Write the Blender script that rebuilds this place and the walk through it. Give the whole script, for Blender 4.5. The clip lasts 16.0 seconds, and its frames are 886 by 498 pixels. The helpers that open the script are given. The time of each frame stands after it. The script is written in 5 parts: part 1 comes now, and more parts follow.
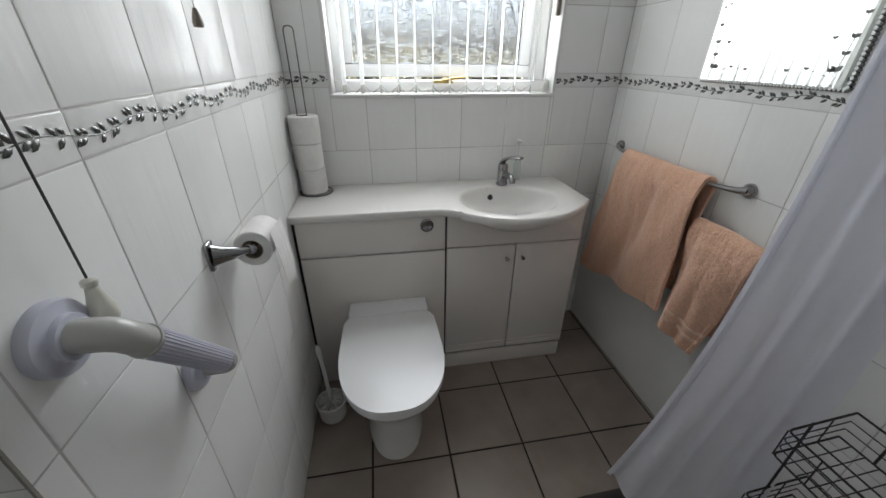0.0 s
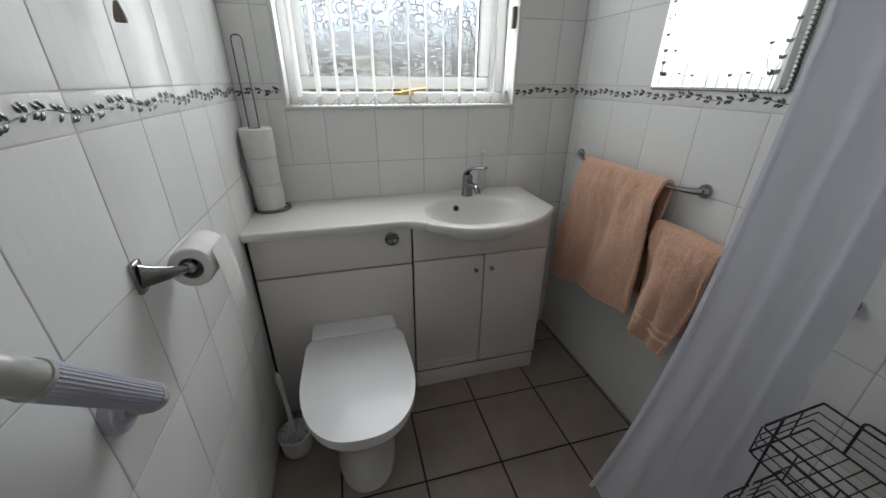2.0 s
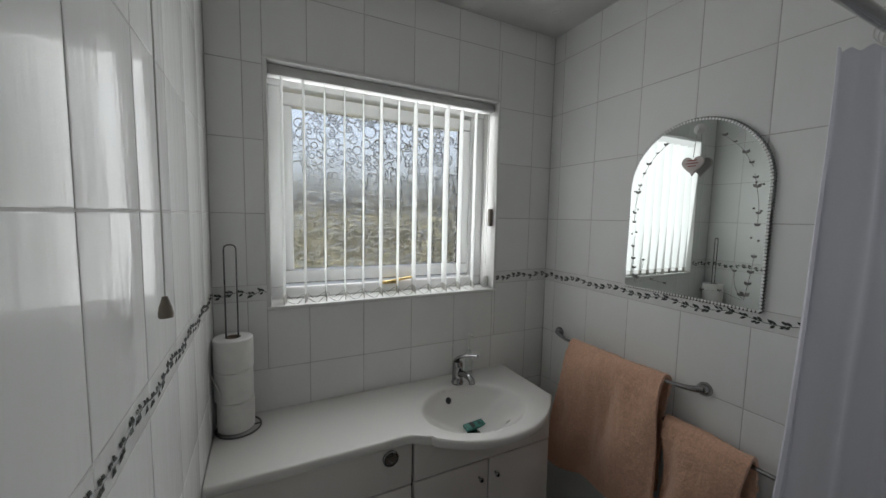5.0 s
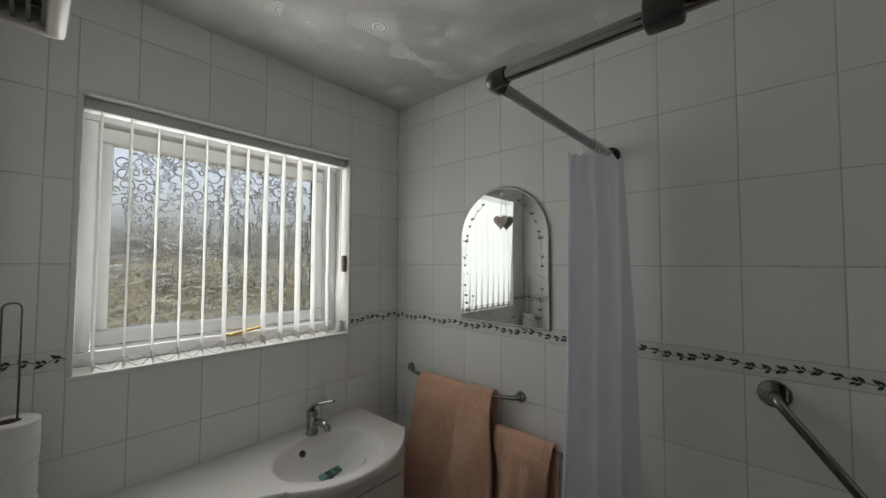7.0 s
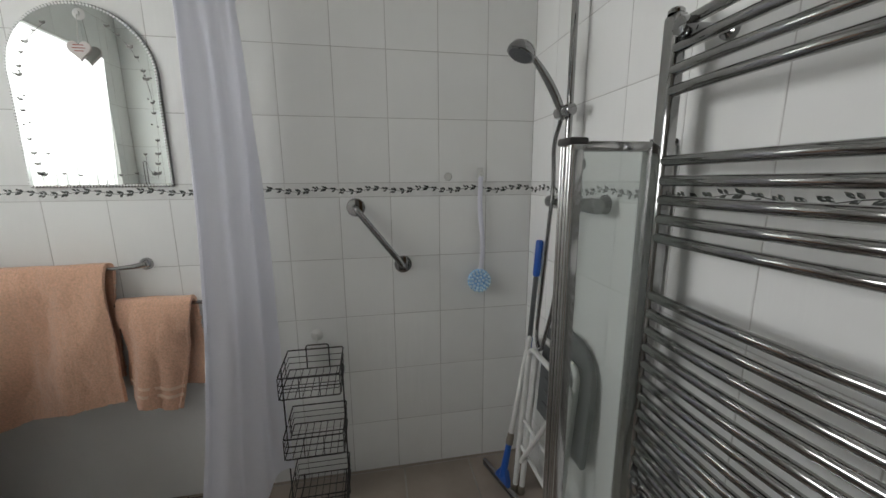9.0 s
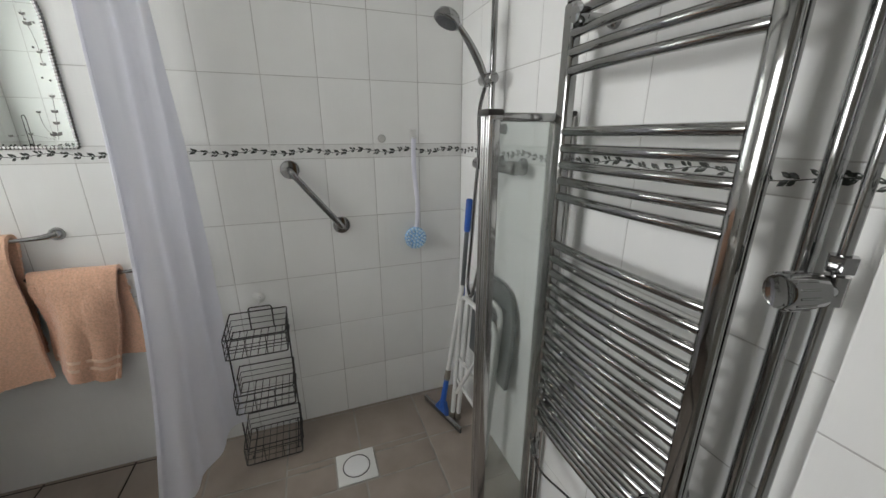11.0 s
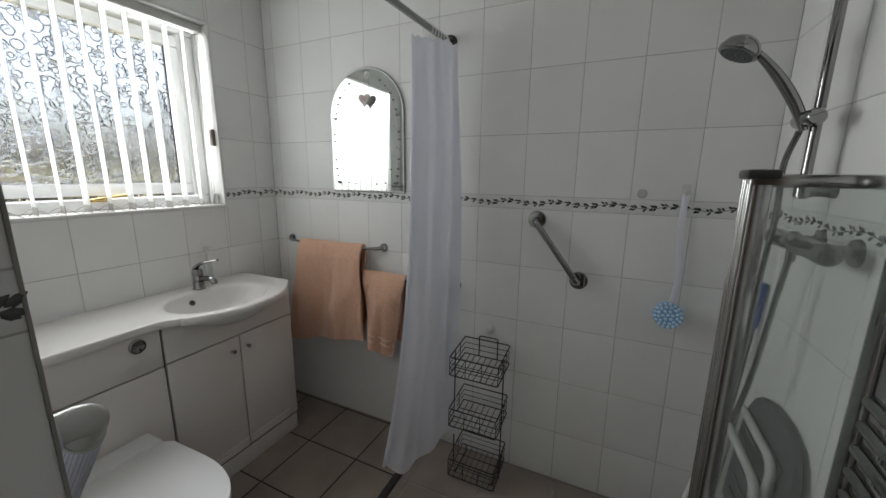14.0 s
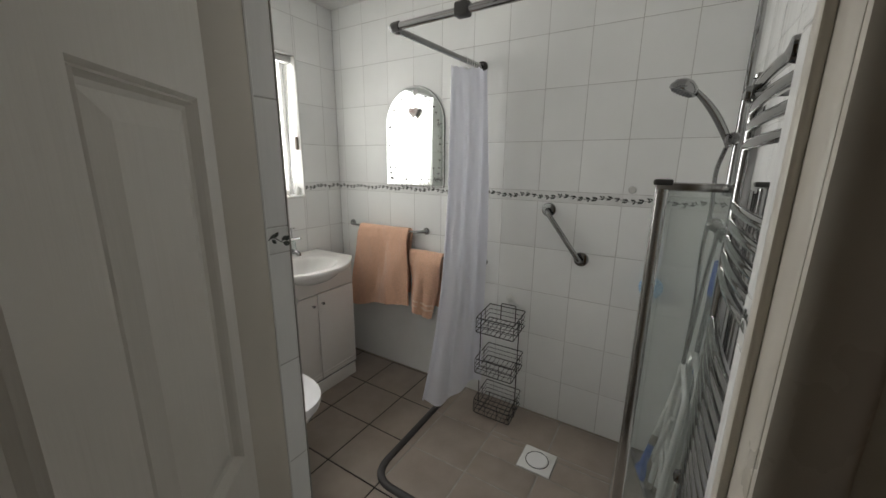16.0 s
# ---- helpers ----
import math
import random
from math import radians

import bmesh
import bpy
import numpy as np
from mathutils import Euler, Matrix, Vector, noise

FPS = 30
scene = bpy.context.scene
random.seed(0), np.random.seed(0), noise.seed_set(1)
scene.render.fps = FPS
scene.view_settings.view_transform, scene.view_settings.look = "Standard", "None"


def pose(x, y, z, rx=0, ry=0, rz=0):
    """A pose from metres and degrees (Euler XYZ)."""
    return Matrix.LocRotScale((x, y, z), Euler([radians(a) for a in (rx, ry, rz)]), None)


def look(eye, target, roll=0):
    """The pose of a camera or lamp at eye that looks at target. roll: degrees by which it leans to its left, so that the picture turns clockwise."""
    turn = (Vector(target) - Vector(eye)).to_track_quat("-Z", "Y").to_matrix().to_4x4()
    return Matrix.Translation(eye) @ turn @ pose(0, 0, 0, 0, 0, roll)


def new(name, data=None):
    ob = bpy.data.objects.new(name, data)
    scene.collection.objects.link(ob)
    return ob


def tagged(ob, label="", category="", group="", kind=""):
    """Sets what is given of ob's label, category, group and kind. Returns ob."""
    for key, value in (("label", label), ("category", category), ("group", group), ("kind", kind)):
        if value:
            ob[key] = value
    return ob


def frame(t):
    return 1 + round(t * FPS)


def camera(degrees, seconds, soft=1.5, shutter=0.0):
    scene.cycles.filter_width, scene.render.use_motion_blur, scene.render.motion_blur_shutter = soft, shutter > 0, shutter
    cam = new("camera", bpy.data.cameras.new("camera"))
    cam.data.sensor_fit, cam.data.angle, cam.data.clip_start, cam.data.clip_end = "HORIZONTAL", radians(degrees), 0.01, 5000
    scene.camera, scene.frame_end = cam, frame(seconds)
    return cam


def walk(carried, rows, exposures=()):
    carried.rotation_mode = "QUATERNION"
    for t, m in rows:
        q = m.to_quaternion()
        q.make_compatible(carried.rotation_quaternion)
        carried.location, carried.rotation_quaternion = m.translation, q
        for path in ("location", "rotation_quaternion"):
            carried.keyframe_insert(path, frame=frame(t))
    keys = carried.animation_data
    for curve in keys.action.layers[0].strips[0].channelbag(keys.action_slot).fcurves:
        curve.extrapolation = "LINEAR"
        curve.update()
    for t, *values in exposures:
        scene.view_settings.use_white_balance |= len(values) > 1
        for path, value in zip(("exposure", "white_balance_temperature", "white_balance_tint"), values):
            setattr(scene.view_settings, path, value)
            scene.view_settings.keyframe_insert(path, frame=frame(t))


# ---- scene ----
cam = camera(101.2, 16.0)
PATH = [
    (0, (0.008, 0.097, 1.364), (0.318, 1.84, 0.433), 0.6),
    (0.5, (0.029, 0.077, 1.425), (0.442, 1.86, 0.619), 0.1),
    (1, (0.035, 0.109, 1.385), (0.54, 1.892, 0.632), 0.6),
    (1.5, (0.034, 0.126, 1.381), (0.533, 1.912, 0.633), 0.5),
    (2, (0.03, 0.127, 1.327), (0.505, 1.876, 0.482), 0.4),
    (2.5, (0.018, 0.12, 1.298), (0.458, 1.779, 0.271), 0.3),
    (3, (-0.018, 0.119, 1.362), (0.4, 1.772, 0.317), 0.2),
    (3.5, (-0.032, 0.164, 1.423), (0.414, 1.87, 0.479), 0.9),
    (4, (-0.066, 0.233, 1.466), (0.435, 2.057, 0.817), 0.6),
    (4.2, (-0.093, 0.27, 1.486), (0.465, 2.114, 0.948), 0.9),
    (6.3, (-0.233, 0.354, 1.614), (1.098, 1.844, 1.702), 0.0),
    (6.5, (-0.222, 0.319, 1.614), (1.143, 1.779, 1.692), 0.2),
    (7, (-0.25, 0.214, 1.564), (1.25, 1.535, 1.642), 0.2),
    (7.5, (-0.313, 0.161, 1.477), (1.427, 1.148, 1.48), 0.5),
    (8, (-0.337, 0.163, 1.425), (1.575, 0.702, 1.194), 0.2),
    (8.5, (-0.38, 0.143, 1.376), (1.59, 0.204, 1.034), -0.1),
    (9, (-0.408, 0.119, 1.317), (1.525, -0.232, 0.946), -0.4),
    (9.2, (-0.410, 0.117, 1.295), (1.483, -0.361, 0.888), -0.4),
    (11.3, (-0.517, 0.139, 1.37), (1.272, -0.532, 0.781), -0.4),
    (11.5, (-0.512, 0.135, 1.392), (1.294, -0.563, 0.89), -0.0),
    (12, (-0.513, 0.137, 1.445), (1.343, -0.566, 1.2), -0.1),
    (12.5, (-0.506, 0.12, 1.495), (1.416, -0.41, 1.344), -0.0),
    (12.7, (-0.517, 0.105, 1.507), (1.462, -0.151, 1.357), 0.2),
    (13, (-0.53, 0.119, 1.505), (1.461, 0.246, 1.361), 0.0),
    (13.2, (-0.530, 0.098, 1.493), (1.439, 0.405, 1.332), 0.2),
    (13.5, (-0.507, 0.067, 1.437), (1.408, 0.546, 1.175), 0.3),
    (14, (-0.450, -0.089, 1.389), (1.314, 0.736, 0.995), 0.7),
    (14.5, (-0.421, -0.2, 1.351), (1.233, 0.821, 0.932), 0.8),
    (15, (-0.491, -0.208, 1.32), (1.142, 0.839, 0.872), 0.9),
    (15.5, (-0.656, -0.221, 1.37), (0.983, 0.834, 0.92), 0.8),
    (16, (-0.814, -0.321, 1.438), (0.848, 0.694, 0.985), 0.6),
]
EXPOSURES = [(0, 2.42, 6300, 10), (0.5, 2.2, 6300, 10), (1, 2.05, 6300, 10), (1.5, 2.08, 6310, 10), (2.5, 2.36, 6320, 10), (3, 2.44, 6320, 10), (3.5, 2.36, 6330, 10), (4.2, 1.75, 6350, 10), (6.3, 1.2, 6600, 10), (7, 1.25, 6750, 10), (8, 2.0, 6650, 10), (9, 2.5, 6550, 10), (11.3, 2.92, 6550, 10), (12.5, 2.7, 6800, 10), (13.5, 2.25, 6550, 10), (14, 2.15, 6450, 10), (15.5, 2.45, 6650, 10), (16, 2.58, 6750, 10)]
walk(cam, [(t, look(eye, target, roll)) for t, eye, target, roll in PATH], EXPOSURES)

# ---------------------------------------------------------------- world and light
world = bpy.data.worlds.new("overcast_sky")
scene.world = world
world.use_nodes = True
wn = world.node_tree.nodes
sky = wn.new("ShaderNodeTexSky")
sky.sky_type = "NISHITA"
sky.sun_disc = False
sky.sun_elevation = radians(42)
sky.sun_rotation = radians(150)
sky.air_density = 1.0
sky.dust_density = 8.0
sky.ozone_density = 0.6
wn["Background"].inputs["Strength"].default_value = 0.15
pale = wn.new("ShaderNodeHueSaturation")
pale.inputs["Saturation"].default_value = 0.6
world.node_tree.links.new(sky.outputs["Color"], pale.inputs["Color"])
world.node_tree.links.new(pale.outputs["Color"], wn["Background"].inputs["Color"])

sun_data = bpy.data.lights.new("sun", "SUN")
sun_data.energy = 1.2
sun_data.angle = radians(15)
sun_data.color = (1.0, 0.96, 0.9)
sun = new("sun", sun_data)
sun.matrix_world = look((2, -4, 6), (0, 0, 0))

# daylight of the open sky, standing in the bathroom window, plus an added hall fill


def daylight(name, at, target, width, height, watts):
    data = bpy.data.lights.new(name, "AREA")
    data.shape = "RECTANGLE"
    data.size, data.size_y = width, height
    data.energy = watts
    data.color = (0.985, 0.99, 0.985)
    lamp = new(name, data)
    lamp.matrix_world = look(at, target)
    return lamp


daylight("daylight_glass", (0.312, 1.838, 1.65), (0.312, 0.838, 1.60), 0.90, 0.80, 2.9)
daylight("daylight_window", (0.312, 1.742, 1.65), (0.312, 0.742, 1.60), 0.92, 0.82, 0.8)
# unseen lamp added at the hall's end to brighten door and hall wall
daylight("hall_fill_light", (-1.125, -2.05, 1.5), (-1.125, -1.05, 1.5), 0.72, 1.05, 0.24)


# ---------------------------------------------------------------- materials
def material(name):
    m = bpy.data.materials.new(name)
    m.use_nodes = True
    return m, m.node_tree.nodes, m.node_tree.links, m.node_tree.nodes["Principled BSDF"]


def stuff(name, color, rough=0.5, metal=0.0, grain=0.0, grain_scale=40.0, stretch=(1, 1, 1), tint=0.06, tint_scale=5.0,
          spec=0.5, rough_var=0.08, piece=0.0, coat=0.0, translucent=0.0, sheen=0.0, fine=0.0, fine_scale=300.0):
    """A surface with broad tint variation, a relief grain and uneven gloss, all at world size."""
    m, n, l, b = material(name)
    geo = n.new("ShaderNodeNewGeometry")
    mp = n.new("ShaderNodeMapping")
    mp.inputs["Scale"].default_value = stretch
    l.new(geo.outputs["Position"], mp.inputs["Vector"])
    broad = n.new("ShaderNodeTexNoise")
    broad.inputs["Scale"].default_value = tint_scale
    broad.inputs["Detail"].default_value = 5
    l.new(geo.outputs["Position"], broad.inputs["Vector"])
    val = n.new("ShaderNodeMapRange")
    val.inputs["From Min"].default_value, val.inputs["From Max"].default_value = 0.3, 0.7
    val.inputs["To Min"].default_value, val.inputs["To Max"].default_value = 1 - tint, 1 + tint
    l.new(broad.outputs["Fac"], val.inputs["Value"])
    out = val.outputs["Result"]
    if piece:
        info = n.new("ShaderNodeObjectInfo")
        pr = n.new("ShaderNodeMapRange")
        pr.inputs["To Min"].default_value, pr.inputs["To Max"].default_value = 1 - piece, 1 + piece
        l.new(info.outputs["Random"], pr.inputs["Value"])
        mul = n.new("ShaderNodeMath")
        mul.operation = "MULTIPLY"
        l.new(out, mul.inputs[0])
        l.new(pr.outputs["Result"], mul.inputs[1])
        out = mul.outputs["Value"]
    hsv = n.new("ShaderNodeHueSaturation")
    hsv.inputs["Color"].default_value = (*color, 1)
    l.new(out, hsv.inputs["Value"])
    l.new(hsv.outputs["Color"], b.inputs["Base Color"])
    rr = n.new("ShaderNodeMapRange")
    rr.inputs["To Min"].default_value, rr.inputs["To Max"].default_value = max(0.01, rough - rough_var), rough + rough_var
    l.new(broad.outputs["Fac"], rr.inputs["Value"])
    l.new(rr.outputs["Result"], b.inputs["Roughness"])
    b.inputs["Metallic"].default_value = metal
    b.inputs["Specular IOR Level"].default_value = spec
    b.inputs["Coat Weight"].default_value = coat
    b.inputs["Sheen Weight"].default_value = sheen
    normal = None
    for strength, size, det in ((grain, grain_scale, 3), (fine, fine_scale, 2)):
        if strength:
            g = n.new("ShaderNodeTexNoise")
            g.inputs["Scale"].default_value = size
            g.inputs["Detail"].default_value = det
            l.new(mp.outputs["Vector"], g.inputs["Vector"])
            bump = n.new("ShaderNodeBump")
            bump.inputs["Strength"].default_value = 1.0
            bump.inputs["Distance"].default_value = strength
            l.new(g.outputs["Fac"], bump.inputs["Height"])
            if normal:
                l.new(normal, bump.inputs["Normal"])
            normal = bump.outputs["Normal"]
    if normal:
        l.new(normal, b.inputs["Normal"])
    if translucent:
        tr = n.new("ShaderNodeBsdfTranslucent")
        tr.inputs["Color"].default_value = (*color, 1)
        mix = n.new("ShaderNodeMixShader")
        mix.inputs["Fac"].default_value = translucent
        l.new(b.outputs["BSDF"], mix.inputs[1])
        l.new(tr.outputs["BSDF"], mix.inputs[2])
        l.new(mix.outputs["Shader"], n["Material Output"].inputs["Surface"])
    return m


TILE = stuff("glazed_white_tile", (0.86, 0.865, 0.852), 0.06, spec=0.03, grain=0.0011, grain_scale=34, stretch=(1, 1, 0.13), tint=0.02, piece=0.025, rough_var=0.025)
GROUT = stuff("pale_grout", (0.58, 0.57, 0.555), 0.8, tint=0.15, tint_scale=9, fine=0.0005)
BORDER = stuff("grey_border_glaze", (0.79, 0.795, 0.78), 0.2, spec=0.1, tint=0.05, tint_scale=30, grain=0.0006, grain_scale=60)
LEAF = stuff("pewter_green_leaf_glaze", (0.055, 0.062, 0.055), 0.22, tint=0.35, tint_scale=60, spec=0.7)
FLOOR_TILE = stuff("taupe_floor_tile", (0.30, 0.252, 0.215), 0.42, tint=0.12, tint_scale=7, piece=0.05, grain=0.0004, grain_scale=45, fine=0.0003)
GROUT_DARK = stuff("dark_brown_grout", (0.035, 0.028, 0.024), 0.85, tint=0.3, fine=0.0008)
GROUT_WET = stuff("pale_shower_grout", (0.33, 0.31, 0.28), 0.8, tint=0.25, tint_scale=12)
PLASTER = stuff("white_ceiling_paint", (0.87, 0.865, 0.85), 0.7, tint=0.03, fine=0.0006, fine_scale=120)
GLOSS = stuff("white_laminate", (0.76, 0.725, 0.69), 0.3, tint=0.004, rough_var=0.012)
SOLID = stuff("white_cast_worktop", (0.76, 0.745, 0.72), 0.24, tint=0.006, rough_var=0.04)
CERAMIC = stuff("white_vitreous_china", (0.78, 0.775, 0.76), 0.12, tint=0.015, rough_var=0.03)
LID = stuff("white_toilet_plastic", (0.76, 0.765, 0.77), 0.2, tint=0.01, rough_var=0.02, spec=0.3)
CHROME = stuff("chrome", (0.33, 0.33, 0.33), 0.035, 1.0, tint=0.05, rough_var=0.02)
ALU = stuff("satin_aluminium_profile", (0.58, 0.58, 0.575), 0.2, 1.0, tint=0.06, rough_var=0.04)
STEEL = stuff("brushed_steel", (0.42, 0.42, 0.42), 0.27, 1.0, tint=0.08)
STAND = stuff("dull_dark_chrome_wire", (0.16, 0.16, 0.155), 0.3, 1.0, tint=0.15)
RAD = stuff("polished_radiator_chrome", (0.37, 0.37, 0.365), 0.07, 1.0, tint=0.06, rough_var=0.04)
SMOKE = stuff("dark_cap_and_joint_shade", (0.05, 0.048, 0.046), 0.3, tint=0.1)
UPVC = stuff("white_window_plastic", (0.80, 0.80, 0.80), 0.25, tint=0.015)
REVEAL = stuff("white_reveal_trim", (0.78, 0.78, 0.76), 0.35, tint=0.02)
SEAL_AND_SHADE = stuff("black_seal_and_gap_shade", (0.02, 0.02, 0.022), 0.5)
BRASS = stuff("brass", (0.60, 0.44, 0.18), 0.25, 1.0, tint=0.12)
BLIND = stuff("white_blind_fabric", (0.72, 0.73, 0.72), 0.8, tint=0.04, tint_scale=25, translucent=0.5, fine=0.0002, fine_scale=500)
BLIND_RAIL = stuff("grey_white_headrail", (0.55, 0.55, 0.53), 0.4)
WEIGHT = stuff("clear_grey_blind_weight", (0.32, 0.31, 0.28), 0.4)
TOWEL = stuff("peach_terry_towel", (0.80, 0.49, 0.34), 0.95, tint=0.12, tint_scale=150, grain=0.0022, grain_scale=150, fine=0.002, fine_scale=420, sheen=0.4, spec=0.1, rough_var=0.02)
TOWEL_BAND = stuff("peach_towel_band", (0.90, 0.66, 0.51), 0.7, tint=0.06, tint_scale=40, fine=0.0006, fine_scale=600, sheen=0.2)
CURTAIN = stuff("white_shower_fabric", (0.94, 0.945, 0.99), 0.62, tint=0.03, translucent=0.5, fine=0.00015, fine_scale=900, sheen=0.15)
WIRE = stuff("dark_wire", (0.06, 0.058, 0.056), 0.42, 0.6, tint=0.25, tint_scale=40)
PLASTIC_W = stuff("white_plastic", (0.72, 0.72, 0.70), 0.3)
LILAC = stuff("pale_lilac_plastic", (0.56, 0.57, 0.66), 0.3, tint=0.04)
RAILGREY = stuff("pale_grey_rail_plastic", (0.47, 0.475, 0.45), 0.26, tint=0.04)
BRUSH_W = stuff("white_lilac_plastic", (0.82, 0.82, 0.90), 0.35, tint=0.03)
CREAM_P = stuff("cream_pull_plastic", (0.62, 0.62, 0.55), 0.3)
TAUPE_P = stuff("taupe_pull_plastic", (0.22, 0.19, 0.15), 0.4)
CORD_D = stuff("dark_cord", (0.06, 0.06, 0.055), 0.8)
CORD_W = stuff("white_cord", (0.55, 0.55, 0.52), 0.8)
PAPER = stuff("white_tissue_paper", (0.80, 0.79, 0.77), 0.9, tint=0.04, tint_scale=30, fine=0.0006, fine_scale=350)
CARD = stuff("brown_card_core", (0.25, 0.19, 0.14), 0.9)
BLUE = stuff("blue_plastic", (0.02, 0.10, 0.42), 0.35)
PALEBLUE = stuff("pale_blue_sponge_plastic", (0.30, 0.56, 0.86), 0.5, tint=0.08, tint_scale=80)
PALEBLUE2 = stuff("white_blue_massage_pad", (0.66, 0.82, 0.95), 0.5, tint=0.05, tint_scale=90)
GREY_P = stuff("grey_plastic", (0.10, 0.105, 0.11), 0.5)
GREY_TUBE = stuff("grey_pole", (0.14, 0.145, 0.15), 0.35, 0.5)
RUBBER = stuff("dark_grey_rubber", (0.045, 0.042, 0.042), 0.55, tint=0.15, tint_scale=15)
BEIGE_R = stuff("beige_rubber_foot", (0.24, 0.21, 0.17), 0.7)
DOOR = stuff("cream_door_paint", (0.66, 0.635, 0.58), 0.35, tint=0.03, grain=0.0006, grain_scale=70, stretch=(1, 1, 0.06), fine=0.0001)
LINING = stuff("cream_gloss_lining", (0.62, 0.58, 0.51), 0.3, tint=0.04)
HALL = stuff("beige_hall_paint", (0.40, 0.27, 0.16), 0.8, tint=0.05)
CARPET = stuff("brown_carpet", (0.16, 0.12, 0.09), 0.95, tint=0.15, tint_scale=40, fine=0.004, fine_scale=400)
HEATER_W = stuff("cream_heater_case", (0.68, 0.655, 0.60), 0.4)
HEATER_D = stuff("dark_brown_grille", (0.022, 0.013, 0.01), 0.4)
GREEN_S = stuff("green_blue_printed_wrap", (0.06, 0.20, 0.17), 0.4, tint=0.7, tint_scale=70)
RED_INK = stuff("faded_red_ink", (0.35, 0.13, 0.11), 0.8)
HEART_M = stuff("off_white_painted_wood", (0.62, 0.57, 0.55), 0.6)
ETCH = stuff("etched_grey", (0.22, 0.22, 0.205), 0.6)
GRASS = stuff("rough_grass", (0.27, 0.255, 0.14), 0.9, tint=0.35, tint_scale=3, fine=0.02, fine_scale=60)
HEDGE = stuff("hedge_leaf", (0.085, 0.085, 0.062), 0.6, tint=0.5, tint_scale=2)
BRICK_OUT = stuff("outer_render", (0.42, 0.39, 0.34), 0.9)


def glass_material(name, tint, rough, swirl=0.0):
    m, n, l, b = material(name)
    b.inputs["Base Color"].default_value = (*tint, 1)
    b.inputs["Transmission Weight"].default_value = 1.0
    b.inputs["Roughness"].default_value = rough
    b.inputs["IOR"].default_value = 1.45 if swirl else 1.02
    if swirl:
        geo = n.new("ShaderNodeNewGeometry")
        height = None
        for offset, size, radius, width in ((0.0, 21.0, 0.40, 0.055), (3.3, 25.0, 0.28, 0.06), (7.1, 17.0, 0.52, 0.05), (11.7, 30.0, 0.36, 0.07)):
            shift = n.new("ShaderNodeMapping")
            shift.inputs["Location"].default_value = (offset, 0.0, offset)
            shift.inputs["Scale"].default_value = (size, 0.0, size)
            l.new(geo.outputs["Position"], shift.inputs["Vector"])
            vor = n.new("ShaderNodeTexVoronoi")
            vor.inputs["Scale"].default_value = 1.0
            vor.inputs["Randomness"].default_value = 0.9
            l.new(shift.outputs["Vector"], vor.inputs["Vector"])
            gap = n.new("ShaderNodeMath")
            gap.operation = "SUBTRACT"
            gap.inputs[1].default_value = radius
            l.new(vor.outputs["Distance"], gap.inputs[0])
            side = n.new("ShaderNodeMath")
            side.operation = "ABSOLUTE"
            l.new(gap.outputs["Value"], side.inputs[0])
            sharp = n.new("ShaderNodeMapRange")
            sharp.interpolation_type = "SMOOTHSTEP"
            sharp.inputs["From Min"].default_value, sharp.inputs["From Max"].default_value = width, 0.0
            l.new(side.outputs["Value"], sharp.inputs["Value"])
            if height:
                most = n.new("ShaderNodeMath")
                most.operation = "MAXIMUM"
                l.new(height, most.inputs[0])
                l.new(sharp.outputs["Result"], most.inputs[1])
                height = most.outputs["Value"]
            else:
                height = sharp.outputs["Result"]
        bump = n.new("ShaderNodeBump")
        bump.inputs["Strength"].default_value = 1.0
        bump.inputs["Distance"].default_value = swirl
        l.new(height, bump.inputs["Height"])
        l.new(bump.outputs["Normal"], b.inputs["Normal"])
    return m


PATTERN_GLASS = glass_material("swirl_pattern_glass", (0.95, 0.96, 0.97), 0.16, 0.003)
CLEAR_GLASS = glass_material("pale_green_screen_glass", (0.90, 0.95, 0.93), 0.0)
screen_b = CLEAR_GLASS.node_tree.nodes["Principled BSDF"]
screen_b.inputs["Transmission Weight"].default_value = 0.8
mirror_m, mn, ml, MIRROR_B = material("mirror_silver")
MIRROR_B.inputs["Base Color"].default_value = (0.74, 0.78, 0.76, 1)
MIRROR_B.inputs["Metallic"].default_value = 1.0
MIRROR_B.inputs["Roughness"].default_value = 0.015
MIRROR = mirror_m
BEAD = stuff("white_notch_glint", (0.92, 0.93, 0.92), 0.35, tint=0.03, spec=0.8)
BEVEL = stuff("bevelled_mirror_edge", (0.30, 0.31, 0.30), 0.12, 1.0, tint=0.02)

# swirled ceiling relief
cn, cl = PLASTER.node_tree.nodes, PLASTER.node_tree.links
c_geo = cn.new("ShaderNodeNewGeometry")
c_vor = cn.new("ShaderNodeTexVoronoi")
c_vor.inputs["Scale"].default_value = 5.5
cl.new(c_geo.outputs["Position"], c_vor.inputs["Vector"])
c_mul = cn.new("ShaderNodeMath")
c_mul.operation = "MULTIPLY"
c_mul.inputs[1].default_value = 330.0
cl.new(c_vor.outputs["Distance"], c_mul.inputs[0])
c_sin = cn.new("ShaderNodeMath")
c_sin.operation = "SINE"
cl.new(c_mul.outputs["Value"], c_sin.inputs[0])
c_bump = cn.new("ShaderNodeBump")
c_bump.inputs["Distance"].default_value = 0.0012
cl.new(c_sin.outputs["Value"], c_bump.inputs["Height"])
cl.new(c_bump.outputs["Normal"], cn["Principled BSDF"].inputs["Normal"])

# ---------------------------------------------------------------- building helpers
WORLD_OF = {}


def thing(name, at, label, category, group="", kind=""):
    ob = new(name)
    ob.empty_display_size = 0.05
    ob.location = at
    WORLD_OF[ob] = Matrix.Translation(at)
    return tagged(ob, label, category, group, kind)


